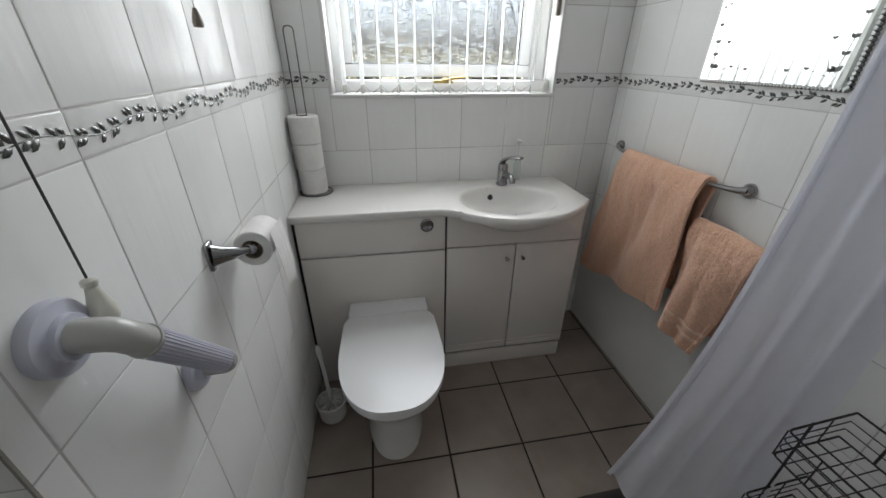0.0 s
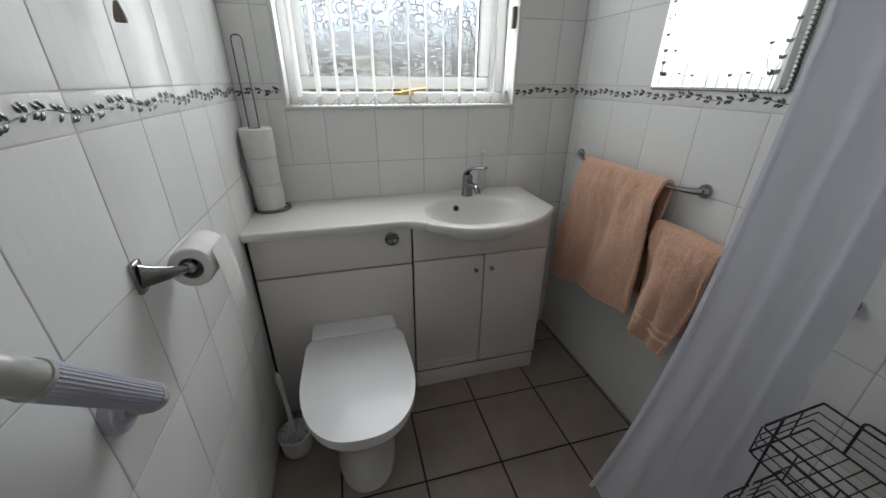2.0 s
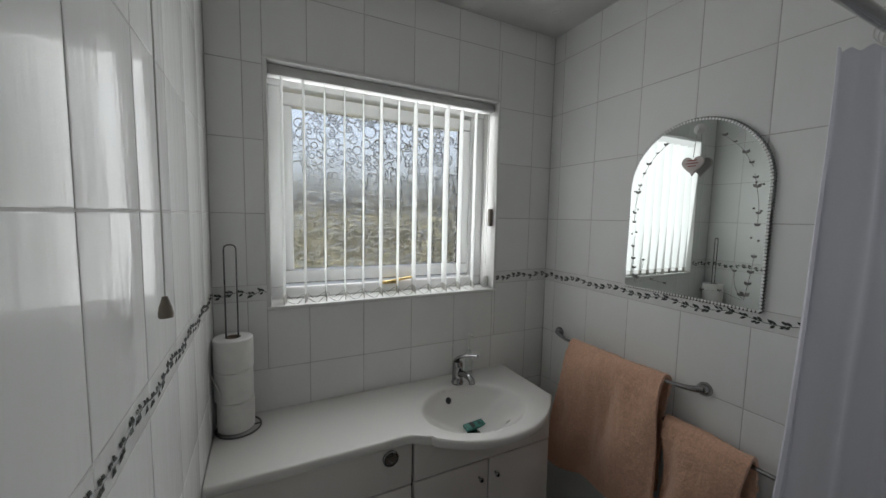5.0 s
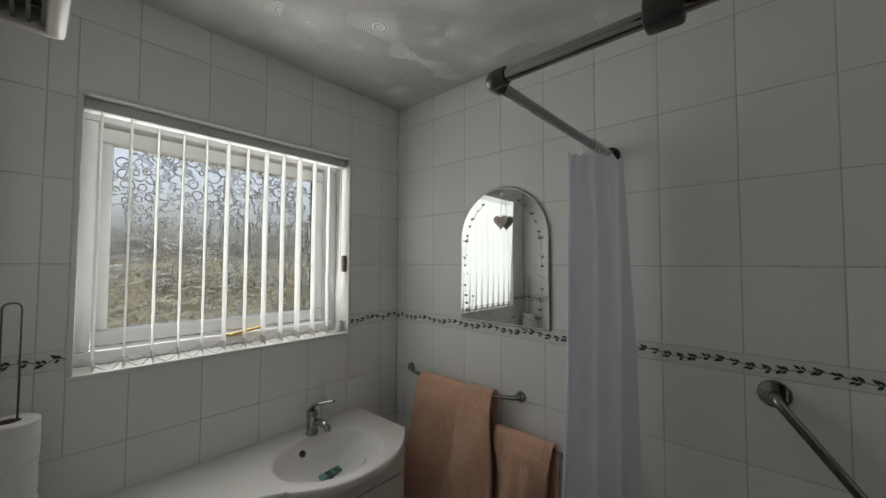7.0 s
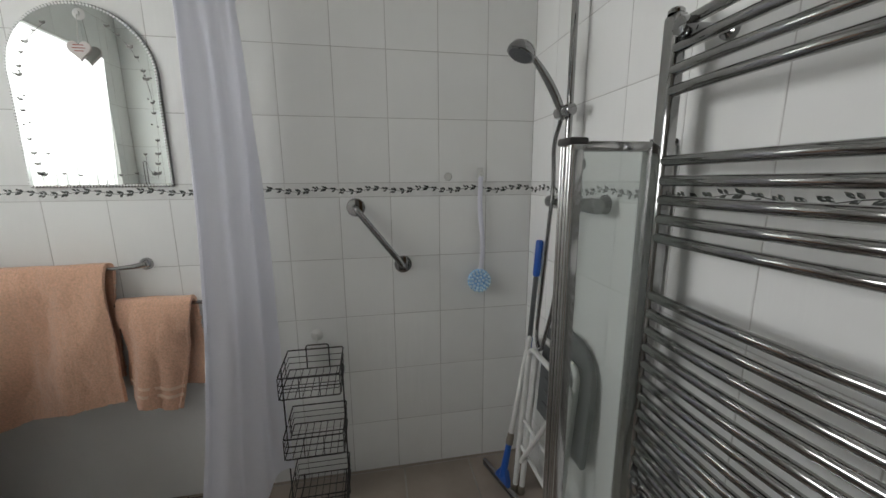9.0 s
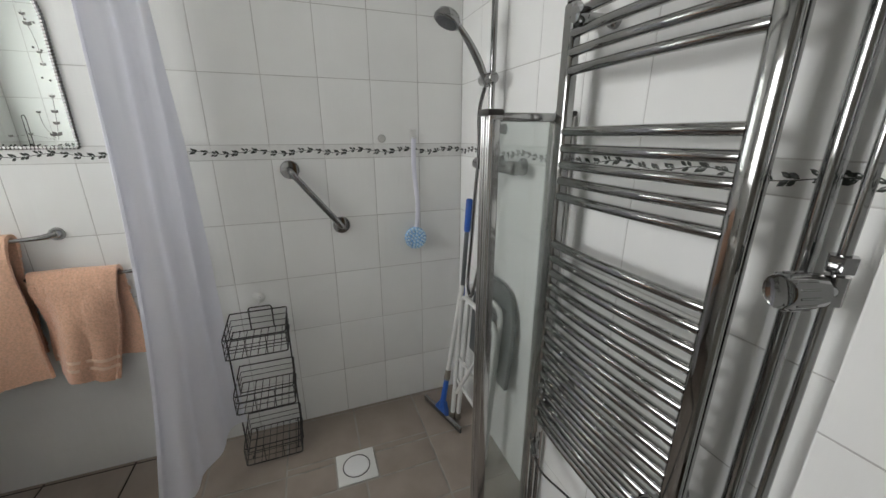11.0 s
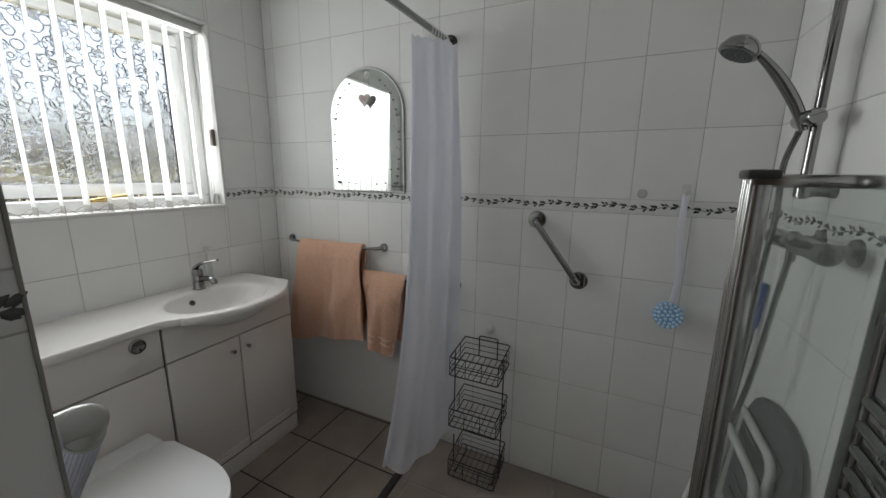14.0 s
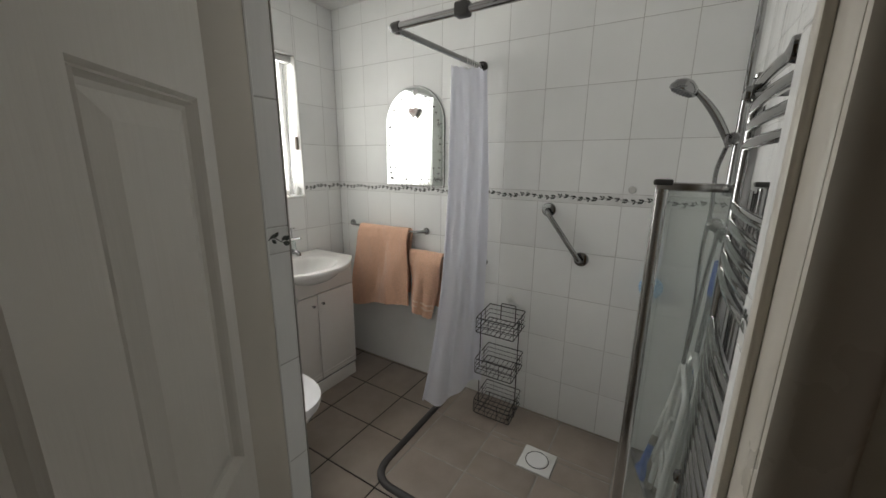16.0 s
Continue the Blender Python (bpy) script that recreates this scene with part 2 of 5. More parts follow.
def to_mesh(name, bm, mats, smooth=True, angle=40):
    bmesh.ops.remove_doubles(bm, verts=bm.verts, dist=1e-6)
    bmesh.ops.recalc_face_normals(bm, faces=bm.faces)
    me = bpy.data.meshes.new(name)
    if smooth:
        for f in bm.faces:
            f.smooth = True
        for e in bm.edges:
            if len(e.link_faces) == 2 and e.calc_face_angle(0) > radians(angle):
                e.smooth = False
    bm.to_mesh(me)
    bm.free()
    for m in (mats if isinstance(mats, (list, tuple)) else [mats]):
        me.materials.append(m)
    return me


def part(name, bm, mats, parent=None, label="", smooth=True):
    """Links a bmesh in world coordinates as one mesh object under a thing or a part."""
    ob = new(name, to_mesh(name, bm, mats, smooth))
    WORLD_OF[ob] = Matrix.Identity(4)
    if parent:
        ob.parent = parent
        ob.matrix_parent_inverse = WORLD_OF[parent].inverted()
    return tagged(ob, label)


def piece(name, me, m, parent):
    """One more object on a shared mesh, at the pose m."""
    ob = new(name, me)
    ob.parent = parent
    ob.matrix_parent_inverse = WORLD_OF[parent].inverted()
    ob.matrix_basis = m
    WORLD_OF[ob] = m
    return ob


def box(bm, x0, x1, y0, y1, z0, z1, bevel=0.0, seg=2):
    r = bmesh.ops.create_cube(bm, size=1)
    vs = r["verts"]
    for v in vs:
        v.co = Vector(((x0 + x1) / 2 + v.co.x * (x1 - x0), (y0 + y1) / 2 + v.co.y * (y1 - y0), (z0 + z1) / 2 + v.co.z * (z1 - z0)))
    if bevel:
        es = list({e for v in vs for e in v.link_edges})
        bmesh.ops.bevel(bm, geom=es, offset=bevel, segments=seg, affect="EDGES", profile=0.5)
    return bm


def boxed(*a, **k):
    return box(bmesh.new(), *a, **k)


def spline(pts, n=8):
    """A smooth curve through the points."""
    ps = [Vector(p) for p in pts]
    ps = [2 * ps[0] - ps[1]] + ps + [2 * ps[-1] - ps[-2]]
    out = []
    for i in range(1, len(ps) - 2):
        a, b, c, d = ps[i - 1:i + 3]
        for k in range(n):
            t = k / n
            out.append(0.5 * (2 * b + (c - a) * t + (2 * a - 5 * b + 4 * c - d) * t * t + (3 * b - a - 3 * c + d) * t ** 3))
    return out + [ps[-2]]


def rounded(pts, r, n=6):
    """A polyline with its corners rounded."""
    ps = [Vector(p) for p in pts]
    out = [ps[0]]
    for a, b, c in zip(ps, ps[1:], ps[2:]):
        k = min(r, (b - a).length * 0.49, (c - b).length * 0.49)
        p, q = b + (a - b).normalized() * k, b + (c - b).normalized() * k
        for i in range(n + 1):
            t = i / n
            out.append((1 - t) ** 2 * p + 2 * t * (1 - t) * b + t * t * q)
    return out + [ps[-1]]


def tube(bm, pts, r, seg=10, caps=True, radii=None, squash=None):
    """A round bar along the points."""
    ps = [Vector(p) for p in pts]
    n = len(ps)
    d0 = (ps[1] - ps[0]).normalized()
    up = d0.orthogonal().normalized()
    rings = []
    for i in range(n):
        d = (ps[min(i + 1, n - 1)] - ps[max(i - 1, 0)]).normalized()
        up = (up - d * up.dot(d)).normalized()
        side = d.cross(up)
        rr = radii[i] if radii else r
        ring = []
        for k in range(seg):
            a = 2 * math.pi * k / seg
            off = (up * math.cos(a) + side * math.sin(a)) * rr
            if squash:
                off = Vector((off.x * squash[0], off.y * squash[1], off.z * squash[2]))
            ring.append(bm.verts.new(ps[i] + off))
        rings.append(ring)
    for a, b in zip(rings, rings[1:]):
        for k in range(seg):
            bm.faces.new((a[k], a[(k + 1) % seg], b[(k + 1) % seg], b[k]))
    if caps:
        bm.faces.new(rings[0][::-1])
        bm.faces.new(rings[-1])
    return bm


def tubed(*a, **k):
    return tube(bmesh.new(), *a, **k)


def lathe(bm, profile, m=Matrix.Identity(4), seg=24):
    """A turned shape from (radius, height) pairs about the local z axis."""
    rings = []
    for r, z in profile:
        if r < 1e-6:
            rings.append([bm.verts.new(m @ Vector((0, 0, z)))])
        else:
            rings.append([bm.verts.new(m @ Vector((r * math.cos(2 * math.pi * k / seg), r * math.sin(2 * math.pi * k / seg), z))) for k in range(seg)])
    for a, b in zip(rings, rings[1:]):
        for k in range(seg):
            j = (k + 1) % seg
            f = [a[k % len(a)], a[j % len(a)], b[j % len(b)], b[k % len(b)]]
            f = [v for i, v in enumerate(f) if v not in f[:i]]
            if len(f) > 2:
                bm.faces.new(f)
    return bm


def lathed(*a, **k):
    return lathe(bmesh.new(), *a, **k)


def axis(at, way):
    """A pose whose z axis points along way."""
    return Matrix.Translation(at) @ Vector(way).to_track_quat("Z", "Y").to_matrix().to_4x4()


def prism(bm, outline, z0, z1, bevel=0.0, m=Matrix.Identity(4), seg=2):
    """An upright slab on a flat outline."""
    lo = [bm.verts.new(m @ Vector((x, y, z0))) for x, y in outline]
    hi = [bm.verts.new(m @ Vector((x, y, z1))) for x, y in outline]
    n = len(outline)
    for i in range(n):
        bm.faces.new((lo[i], lo[(i + 1) % n], hi[(i + 1) % n], hi[i]))
    top, bot = bm.faces.new(hi), bm.faces.new(lo[::-1])
    if bevel:
        bmesh.ops.bevel(bm, geom=list(top.edges) + list(bot.edges), offset=bevel, segments=seg, affect="EDGES", profile=0.5)
    return bm


def sheet(bm, fn, nu, nv, thick=0.0):
    """A sheet from fn(u, v), doubled to a thickness along its normals."""
    grid = [[Vector(fn(i / nu, j / nv)) for j in range(nv + 1)] for i in range(nu + 1)]
    front = [[bm.verts.new(p) for p in row] for row in grid]
    for i in range(nu):
        for j in range(nv):
            bm.faces.new((front[i][j], front[i + 1][j], front[i + 1][j + 1], front[i][j + 1]))
    if thick:
        back = []
        for i in range(nu + 1):
            row = []
            for j in range(nv + 1):
                du = grid[min(i + 1, nu)][j] - grid[max(i - 1, 0)][j]
                dv = grid[i][min(j + 1, nv)] - grid[i][max(j - 1, 0)]
                nn = du.cross(dv)
                nn = nn.normalized() if nn.length > 1e-9 else Vector((0, 0, 1))
                row.append(bm.verts.new(grid[i][j] - nn * thick))
            back.append(row)
        for i in range(nu):
            for j in range(nv):
                bm.faces.new((back[i][j], back[i][j + 1], back[i + 1][j + 1], back[i + 1][j]))
        rim = [(i, 0) for i in range(nu)] + [(nu, j) for j in range(nv)] + [(i, nv) for i in range(nu, 0, -1)] + [(0, j) for j in range(nv, 0, -1)]
        for a, b in zip(rim, rim[1:] + rim[:1]):
            bm.faces.new((front[a[0]][a[1]], back[a[0]][a[1]], back[b[0]][b[1]], front[b[0]][b[1]]))
    return bm


def smoothstep(a, b, x):
    t = min(1, max(0, (x - a) / (b - a)))
    return t * t * (3 - 2 * t)


# ---------------------------------------------------------------- the room
WEST, EAST, SOUTH, NORTH, TOP = -0.335, 1.10, -0.545, 1.74, 2.425
WIN = (-0.171, 0.795, 1.215, 2.088)
DOOR_S, DOOR_N, DOOR_TOP = -0.405, 0.356, 2.02
HALL_X = -0.49
CORE = 0.0012
wall_n = bmesh.new()
y0, y1 = NORTH + CORE, NORTH + 0.27
box(wall_n, WEST - 0.16, WIN[0], y0, y1, -0.3, 2.7)
box(wall_n, WIN[1], EAST + 0.2, y0, y1, -0.3, 2.7)
box(wall_n, WIN[0], WIN[1], y0, y1, -0.3, WIN[2])
box(wall_n, WIN[0], WIN[1], y0, y1, WIN[3], 2.7)
wall_north = tagged(part("wall_north", wall_n, GROUT, smooth=False), "white tiled wall with window and leaf border", "wall", kind="structure")
wall_east = tagged(part("wall_east", boxed(EAST + CORE, EAST + 0.2, SOUTH - 0.2, NORTH + CORE, -0.3, 2.7), GROUT, smooth=False), "white tiled wall with raised leaf border", "wall", kind="structure")
wall_south = tagged(part("wall_south", boxed(WEST - 0.155, EAST + CORE, SOUTH - 0.2, SOUTH - CORE, -0.3, 2.7), GROUT, smooth=False), "white tiled wall behind the towel radiator", "wall", kind="structure")
wall_w = bmesh.new()
x0, x1 = HALL_X, WEST - CORE
box(wall_w, x0, x1, DOOR_N + CORE, NORTH + CORE, -0.3, 2.7)
box(wall_w, x0, x1, SOUTH - CORE, DOOR_S - CORE, -0.3, 2.7)
box(wall_w, x0, x1, DOOR_S - CORE, DOOR_N + CORE, DOOR_TOP, 2.7)
wall_west = tagged(part("wall_west", wall_w, GROUT, smooth=False), "white tiled wall with grab rail and doorway", "wall", kind="structure")
ceiling = tagged(part("ceiling", boxed(WEST - 0.15, EAST + 0.1, SOUTH - 0.1, NORTH + 0.1, TOP, TOP + 0.2), PLASTER, smooth=False), "white swirled textured plaster ceiling", "ceiling", kind="structure")
floor = tagged(part("floor", boxed(HALL_X, EAST + 0.1, SOUTH - 0.1, NORTH + 0.1, -0.25, -0.0025), GROUT_DARK, smooth=False), "taupe ceramic floor tiles with dark joints", "floor", kind="structure")
part("shower_grout", boxed(0.24, EAST, SOUTH, 0.70, -0.03, -0.0022), GROUT_WET, floor, "pale shower floor joints", smooth=False)
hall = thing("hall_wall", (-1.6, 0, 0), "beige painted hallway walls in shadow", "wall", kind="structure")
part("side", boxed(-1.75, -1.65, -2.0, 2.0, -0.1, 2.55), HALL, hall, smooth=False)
# end wall out of view, with an opening added for the hall fill lamp
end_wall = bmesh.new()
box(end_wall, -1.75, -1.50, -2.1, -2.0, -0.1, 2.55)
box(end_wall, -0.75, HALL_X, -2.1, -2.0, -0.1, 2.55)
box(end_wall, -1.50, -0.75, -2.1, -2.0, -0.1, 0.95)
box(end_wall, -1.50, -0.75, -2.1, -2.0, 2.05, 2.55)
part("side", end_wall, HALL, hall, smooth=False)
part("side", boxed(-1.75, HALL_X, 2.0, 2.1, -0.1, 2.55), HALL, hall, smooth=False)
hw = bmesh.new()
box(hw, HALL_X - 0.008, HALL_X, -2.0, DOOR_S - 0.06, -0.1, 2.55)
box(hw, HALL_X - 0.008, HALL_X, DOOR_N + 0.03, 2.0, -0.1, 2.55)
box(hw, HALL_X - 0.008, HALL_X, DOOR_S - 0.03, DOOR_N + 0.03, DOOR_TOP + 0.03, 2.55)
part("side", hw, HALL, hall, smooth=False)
tagged(part("hall_ceiling", boxed(-1.75, HALL_X, -2.1, 2.1, 2.45, 2.6), PLASTER, smooth=False), "white hallway ceiling", "ceiling", kind="structure")
tagged(part("hall_floor", boxed(-1.75, HALL_X, -2.1, 2.1, -0.1, 0.004), CARPET, smooth=False), "brown hallway carpet", "floor", kind="structure")

# ---------------------------------------------------------------- outside
tagged(part("ground", boxed(-400, 400, 2.05, 800, -0.6, -0.35), GRASS, smooth=False), "yellowing rough grass", "ground", kind="structure")
tagged(part("house_shell", boxed(-2.2, 1.6, -2.6, -2.2, -0.4, 3.0), BRICK_OUT, smooth=False), "pale rendered outer wall", "wall", kind="structure")
hb = bmesh.new()
rng = random.Random(4)
for i in range(90):
    cx, cy = -9 + 18 * i / 89 + rng.uniform(-0.2, 0.2), 9.5 + rng.uniform(-0.5, 0.5)
    tube(hb, [(cx, cy, -0.4), (cx + rng.uniform(-0.1, 0.1), cy, 0.6), (cx + rng.uniform(-0.3, 0.3), cy, 1.15 + rng.uniform(0, 0.4))], 0.03, 5, radii=[0.035, 0.025, 0.008])
for i in range(7000):
    c = Vector((rng.uniform(-10, 10), 9.5 + rng.gauss(0, 0.45), 0))
    top = 1.45 + 0.4 * noise.noise((c.x * 0.6, 0, 3)) + 0.25 * noise.noise((c.x * 2.1, 1, 3))
    c.z = -0.4 + (top + 0.4) * rng.random() ** 0.7
    s = rng.uniform(0.06, 0.16)
    a, b = Vector((rng.gauss(0, 1), rng.gauss(0, 1), rng.gauss(0, 1))).normalized() * s, Vector((rng.gauss(0, 1), rng.gauss(0, 1), rng.gauss(0, 1))).normalized() * s
    hb.faces.new([hb.verts.new(c + v) for v in (a, b, -a, -b)])
me = bpy.data.meshes.new("hedge")
hb.to_mesh(me)
hb.free()
me.materials.append(HEDGE)
tagged(new("hedge", me), "dark bare garden hedge beyond the window", "hedge", kind="stuff")

# ---------------------------------------------------------------- window and blind
GLASS_Y = 1.89
window = thing("window_1", (0.31, 1.84, WIN[2]), "white plastic casement window with swirl-patterned obscure glass", "window", kind="structure")
xa, xb, za, zb = WIN
part("sill", boxed(xa, xb, NORTH - 0.006, 1.86, za, za + 0.014, bevel=0.003), REVEAL, window, "white window sill")
part("head_lining", boxed(xa, xb, NORTH - 0.006, 1.86, zb - 0.014, zb, bevel=0.003), REVEAL, window)
part("side_lining", boxed(xa, xa + 0.014, NORTH - 0.006, 1.86, za + 0.014, zb - 0.014, bevel=0.003), REVEAL, window)
part("side_lining", boxed(xb - 0.014, xb, NORTH - 0.006, 1.86, za + 0.014, zb - 0.014, bevel=0.003), REVEAL, window)


def frame_ring(bm, x0, x1, z0, z1, w, y0, y1, bevel):
    """Four bars round an opening, butted."""
    box(bm, x0, x1, y0, y1, z0, z0 + w, bevel)
    box(bm, x0, x1, y0, y1, z1 - w, z1, bevel)
    box(bm, x0, x0 + w, y0 + 0.001, y1 - 0.001, z0 + w, z1 - w, bevel)
    box(bm, x1 - w, x1, y0 + 0.001, y1 - 0.001, z0 + w, z1 - w, bevel)
    return bm


part("window_frame", frame_ring(bmesh.new(), xa + 0.014, xb - 0.014, za + 0.014, zb - 0.014, 0.046, 1.85, 1.93, 0.006), UPVC, window)
sash = part("casement", frame_ring(bmesh.new(), xa + 0.05, 0.715, za + 0.072, zb - 0.072, 0.05, 1.862, 1.92, 0.009), UPVC, window)
part("mullion", boxed(0.712, xb - 0.05, 1.858, 1.925, za + 0.05, zb - 0.05, bevel=0.008), UPVC, window)
part("seal", frame_ring(bmesh.new(), -0.083, 0.668, 1.331, 1.972, 0.005, GLASS_Y - 0.012, GLASS_Y + 0.008, 0.0), SEAL_AND_SHADE, sash, "black rubber seal")
pane = part("pane", boxed(-0.082, 0.667, GLASS_Y - 0.003, GLASS_Y + 0.003, 1.332, 1.971), PATTERN_GLASS, sash, "obscure glass with raised swirls", smooth=False)
pane.visible_shadow = False
hd = bmesh.new()
box(hd, 0.27, 0.36, 1.847, 1.862, 1.262, 1.276, 0.004)
tube(hd, spline([(0.30, 1.85, 1.272), (0.30, 1.835, 1.274), (0.34, 1.83, 1.280), (0.42, 1.832, 1.290)], 6), 0.006, 10)
part("handle", hd, BRASS, sash, "brass casement stay handle")

blind = thing("vertical_blind", (0.31, 1.79, zb - 0.014), "white fabric vertical blind with turned open slats", "blind")
part("headrail", boxed(xa + 0.016, xb - 0.02, 1.765, 1.81, zb - 0.052, zb - 0.016, bevel=0.004), BLIND_RAIL, blind, "grey-white headrail")
slat_turn = radians(8)
for i in range(12):
    cx = -0.112 + 0.0735 * i
    turn = slat_turn + radians((0, 2, -2, 1, 3, 0, 5, 2, 6, 3, 8, 14)[i])
    dx, dy = math.sin(turn), math.cos(turn)

    def slat_at(u, v, cx=cx, dx=dx, dy=dy):
        w = (u - 0.5) * 0.086
        bow = 0.004 * (1 - (2 * u - 1) ** 2)
        return (cx + dx * w + dy * bow, 1.790 + dy * w - dx * bow, zb - 0.055 - v * (zb - 0.055 - 1.258))
    sl = part("slat", sheet(bmesh.new(), slat_at, 4, 4, 0.0007), BLIND, blind)
    part("weight", sheet(bmesh.new(), lambda u, v: Vector(slat_at(u, 1)) + Vector((0.001 * dy, -0.001 * dx, 0.003 - 0.034 * v)), 4, 1, 0.0016), WEIGHT, sl, "clear slat weight")
for s in (-1, 1):
    pts = []
    for i in range(12):
        cx = -0.112 + 0.0735 * i
        pts += [(cx + s * 0.006, 1.790 + s * 0.04, 1.250), (cx + 0.037, 1.790 + s * 0.04, 1.228)]
    part("bead_chain", tubed(spline(pts[:-1], 4), 0.0011, 5), WEIGHT, blind, "fine beaded chain")
part("cord", tubed([(0.752, 1.782, zb - 0.05), (0.753, 1.782, 1.27)], 0.0012, 6), CORD_W, blind)
part("cord", tubed([(0.760, 1.776, zb - 0.05), (0.761, 1.776, 1.27)], 0.0012, 6), CORD_W, blind)
part("cord_tidy", boxed(xb - 0.032, xb - 0.0145, 1.752, 1.774, 1.52, 1.60, bevel=0.004), TAUPE_P, blind, "taupe cord tidy on the reveal")
part("cord_weight", lathed([(0.0, 0.055), (0.006, 0.054), (0.013, 0.04), (0.016, 0.015), (0.013, 0.002), (0.0, 0.0)], Matrix.Translation((0.757, 1.778, 1.2295)) @ pose(0, 0, 0, 0, 12, 0)), PLASTIC_W, blind, "white plastic cord weight")

# ---------------------------------------------------------------- toilet unit, vanity, worktop, basin
FRONT = 1.415


wc = thing("toilet_cistern_unit", (-0.03, 1.57, 0), "white laminate boxed-in cistern unit behind the toilet", "cabinet")
part("body", boxed(-0.322, 0.250, FRONT, NORTH - 0.004, 0.0, 0.818), GLOSS, wc, smooth=False)
part("front_panel", boxed(-0.320, 0.2485, FRONT - 0.018, FRONT, 0.668, 0.822, bevel=0.003), GLOSS, wc)
part("front_panel", boxed(-0.320, 0.2485, FRONT - 0.018, FRONT, 0.005, 0.662, bevel=0.003), GLOSS, wc)
fb = part("flush_button", lathed([(0.0, 0.004), (0.012, 0.006), (0.0205, 0.007), (0.0215, 0.004), (0.023, 0.009), (0.0265, 0.006), (0.027, 0.0)], axis((0.174, FRONT - 0.018, 0.780), (0, -1, 0)), 28), CHROME, wc, "round chrome flush button")
# dark strip paints the shade between the two front panels
part("joint_shade", boxed(-0.320, 0.2485, FRONT - 0.004, FRONT + 0.0005, 0.661, 0.669), SMOKE, wc, "dark strip for the shade in the joint", smooth=False)
# black strip stands for the shade in the gap to the wall
part("gap_shade", boxed(-0.334, -0.323, FRONT + 0.004, FRONT + 0.03, 0.0, 0.81), SEAL_AND_SHADE, wc, "dark strip for the shade beside the wall", smooth=False)

van = thing("vanity_unit", (0.55, 1.57, 0), "white laminate vanity cupboard with two doors under the basin", "cabinet")
vb0 = bmesh.new()
box(vb0, 0.254, 0.846, FRONT, NORTH - 0.004, 0.085, 0.70)
box(vb0, 0.254, 0.272, FRONT, NORTH - 0.004, 0.70, 0.818)
box(vb0, 0.828, 0.846, FRONT, NORTH - 0.004, 0.70, 0.818)
part("body", vb0, GLOSS, van, smooth=False)
part("plinth", boxed(0.256, 0.846, FRONT - 0.012, NORTH - 0.02, 0.0, 0.084, bevel=0.003), GLOSS, van)
arch = [(0.540 + 0.185 * math.cos(math.pi * k / 18), 0.816 - 0.058 * math.sin(math.pi * k / 18) ** 0.8) for k in range(19)]
part("fascia", prism(bmesh.new(), [(0.2565, 0.672), (0.846, 0.672), (0.846, 0.816)] + arch + [(0.2565, 0.816)], 0.0, 0.018, 0.002, Matrix.Translation((0, FRONT, 0)) @ pose(0, 0, 0, 90, 0, 0)), GLOSS, van)
# dark strips put shade into the joints round fascia, doors and plinth
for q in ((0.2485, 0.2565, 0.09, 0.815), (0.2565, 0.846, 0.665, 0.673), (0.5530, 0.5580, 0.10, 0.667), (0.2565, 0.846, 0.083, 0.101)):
    part("joint_shade", boxed(q[0], q[1], FRONT - 0.004, FRONT + 0.0005, q[2], q[3]), SMOKE, van, "dark strip for the shade in the joint", smooth=False)
for x0, x1, kx in ((0.2565, 0.5535, 0.515), (0.5575, 0.846, 0.586)):
    d = part("door", boxed(x0, x1, FRONT - 0.018, FRONT, 0.100, 0.666, bevel=0.003), GLOSS, van)
    for z in (0.118, 0.140):
        part("moulding", tubed([(x0 + 0.002, FRONT - 0.0185, z), (x1 - 0.002, FRONT - 0.0185, z)], 0.006, 8, squash=(1, 0.6, 1)), GLOSS, d)
    part("knob", lathed([(0.0, 0.022), (0.006, 0.022), (0.009, 0.018), (0.008, 0.013), (0.004, 0.008), (0.005, 0.0)], axis((kx, FRONT - 0.018, 0.606), (0, -1, 0)), 16), CHROME, d, "small chrome knob")

BX, BY, BRX, BRY = 0.528, 1.462, 0.208, 0.168


def front_edge(x):
    """The worktop's front line: straight over the cistern, bowed out round the basin."""
    if x <= 0.215:
        return 1.388
    if x < 0.30:
        return 1.388 - 0.034 * smoothstep(0.215, 0.30, x) ** 1.2
    t = (x - 0.545) / 0.305
    return 1.404 - 0.158 * (1 - abs(t) ** 2.3) if abs(t) < 0.803 else 1.404 - 0.158 * max(0, 1 - abs(t) ** 2.3)


def basin_dip(x, y):
    r = math.hypot((x - BX) / BRX, (y - BY) / BRY)
    if r >= 1.0:
        return 0.0035 * smoothstep(1.16, 1.0, r)
    soft = 1.7 if y < BY else 1.7 + 1.6 * smoothstep(0, 0.1, y - BY)
    return 0.0035 + 0.112 * (1 - r ** soft)


def top_at(u, v):
    x = -0.333 + u * 1.185
    f = front_edge(x)
    y = f + (NORTH - 0.0005 - f) * v
    return (x, y, 0.850 - basin_dip(x, y))


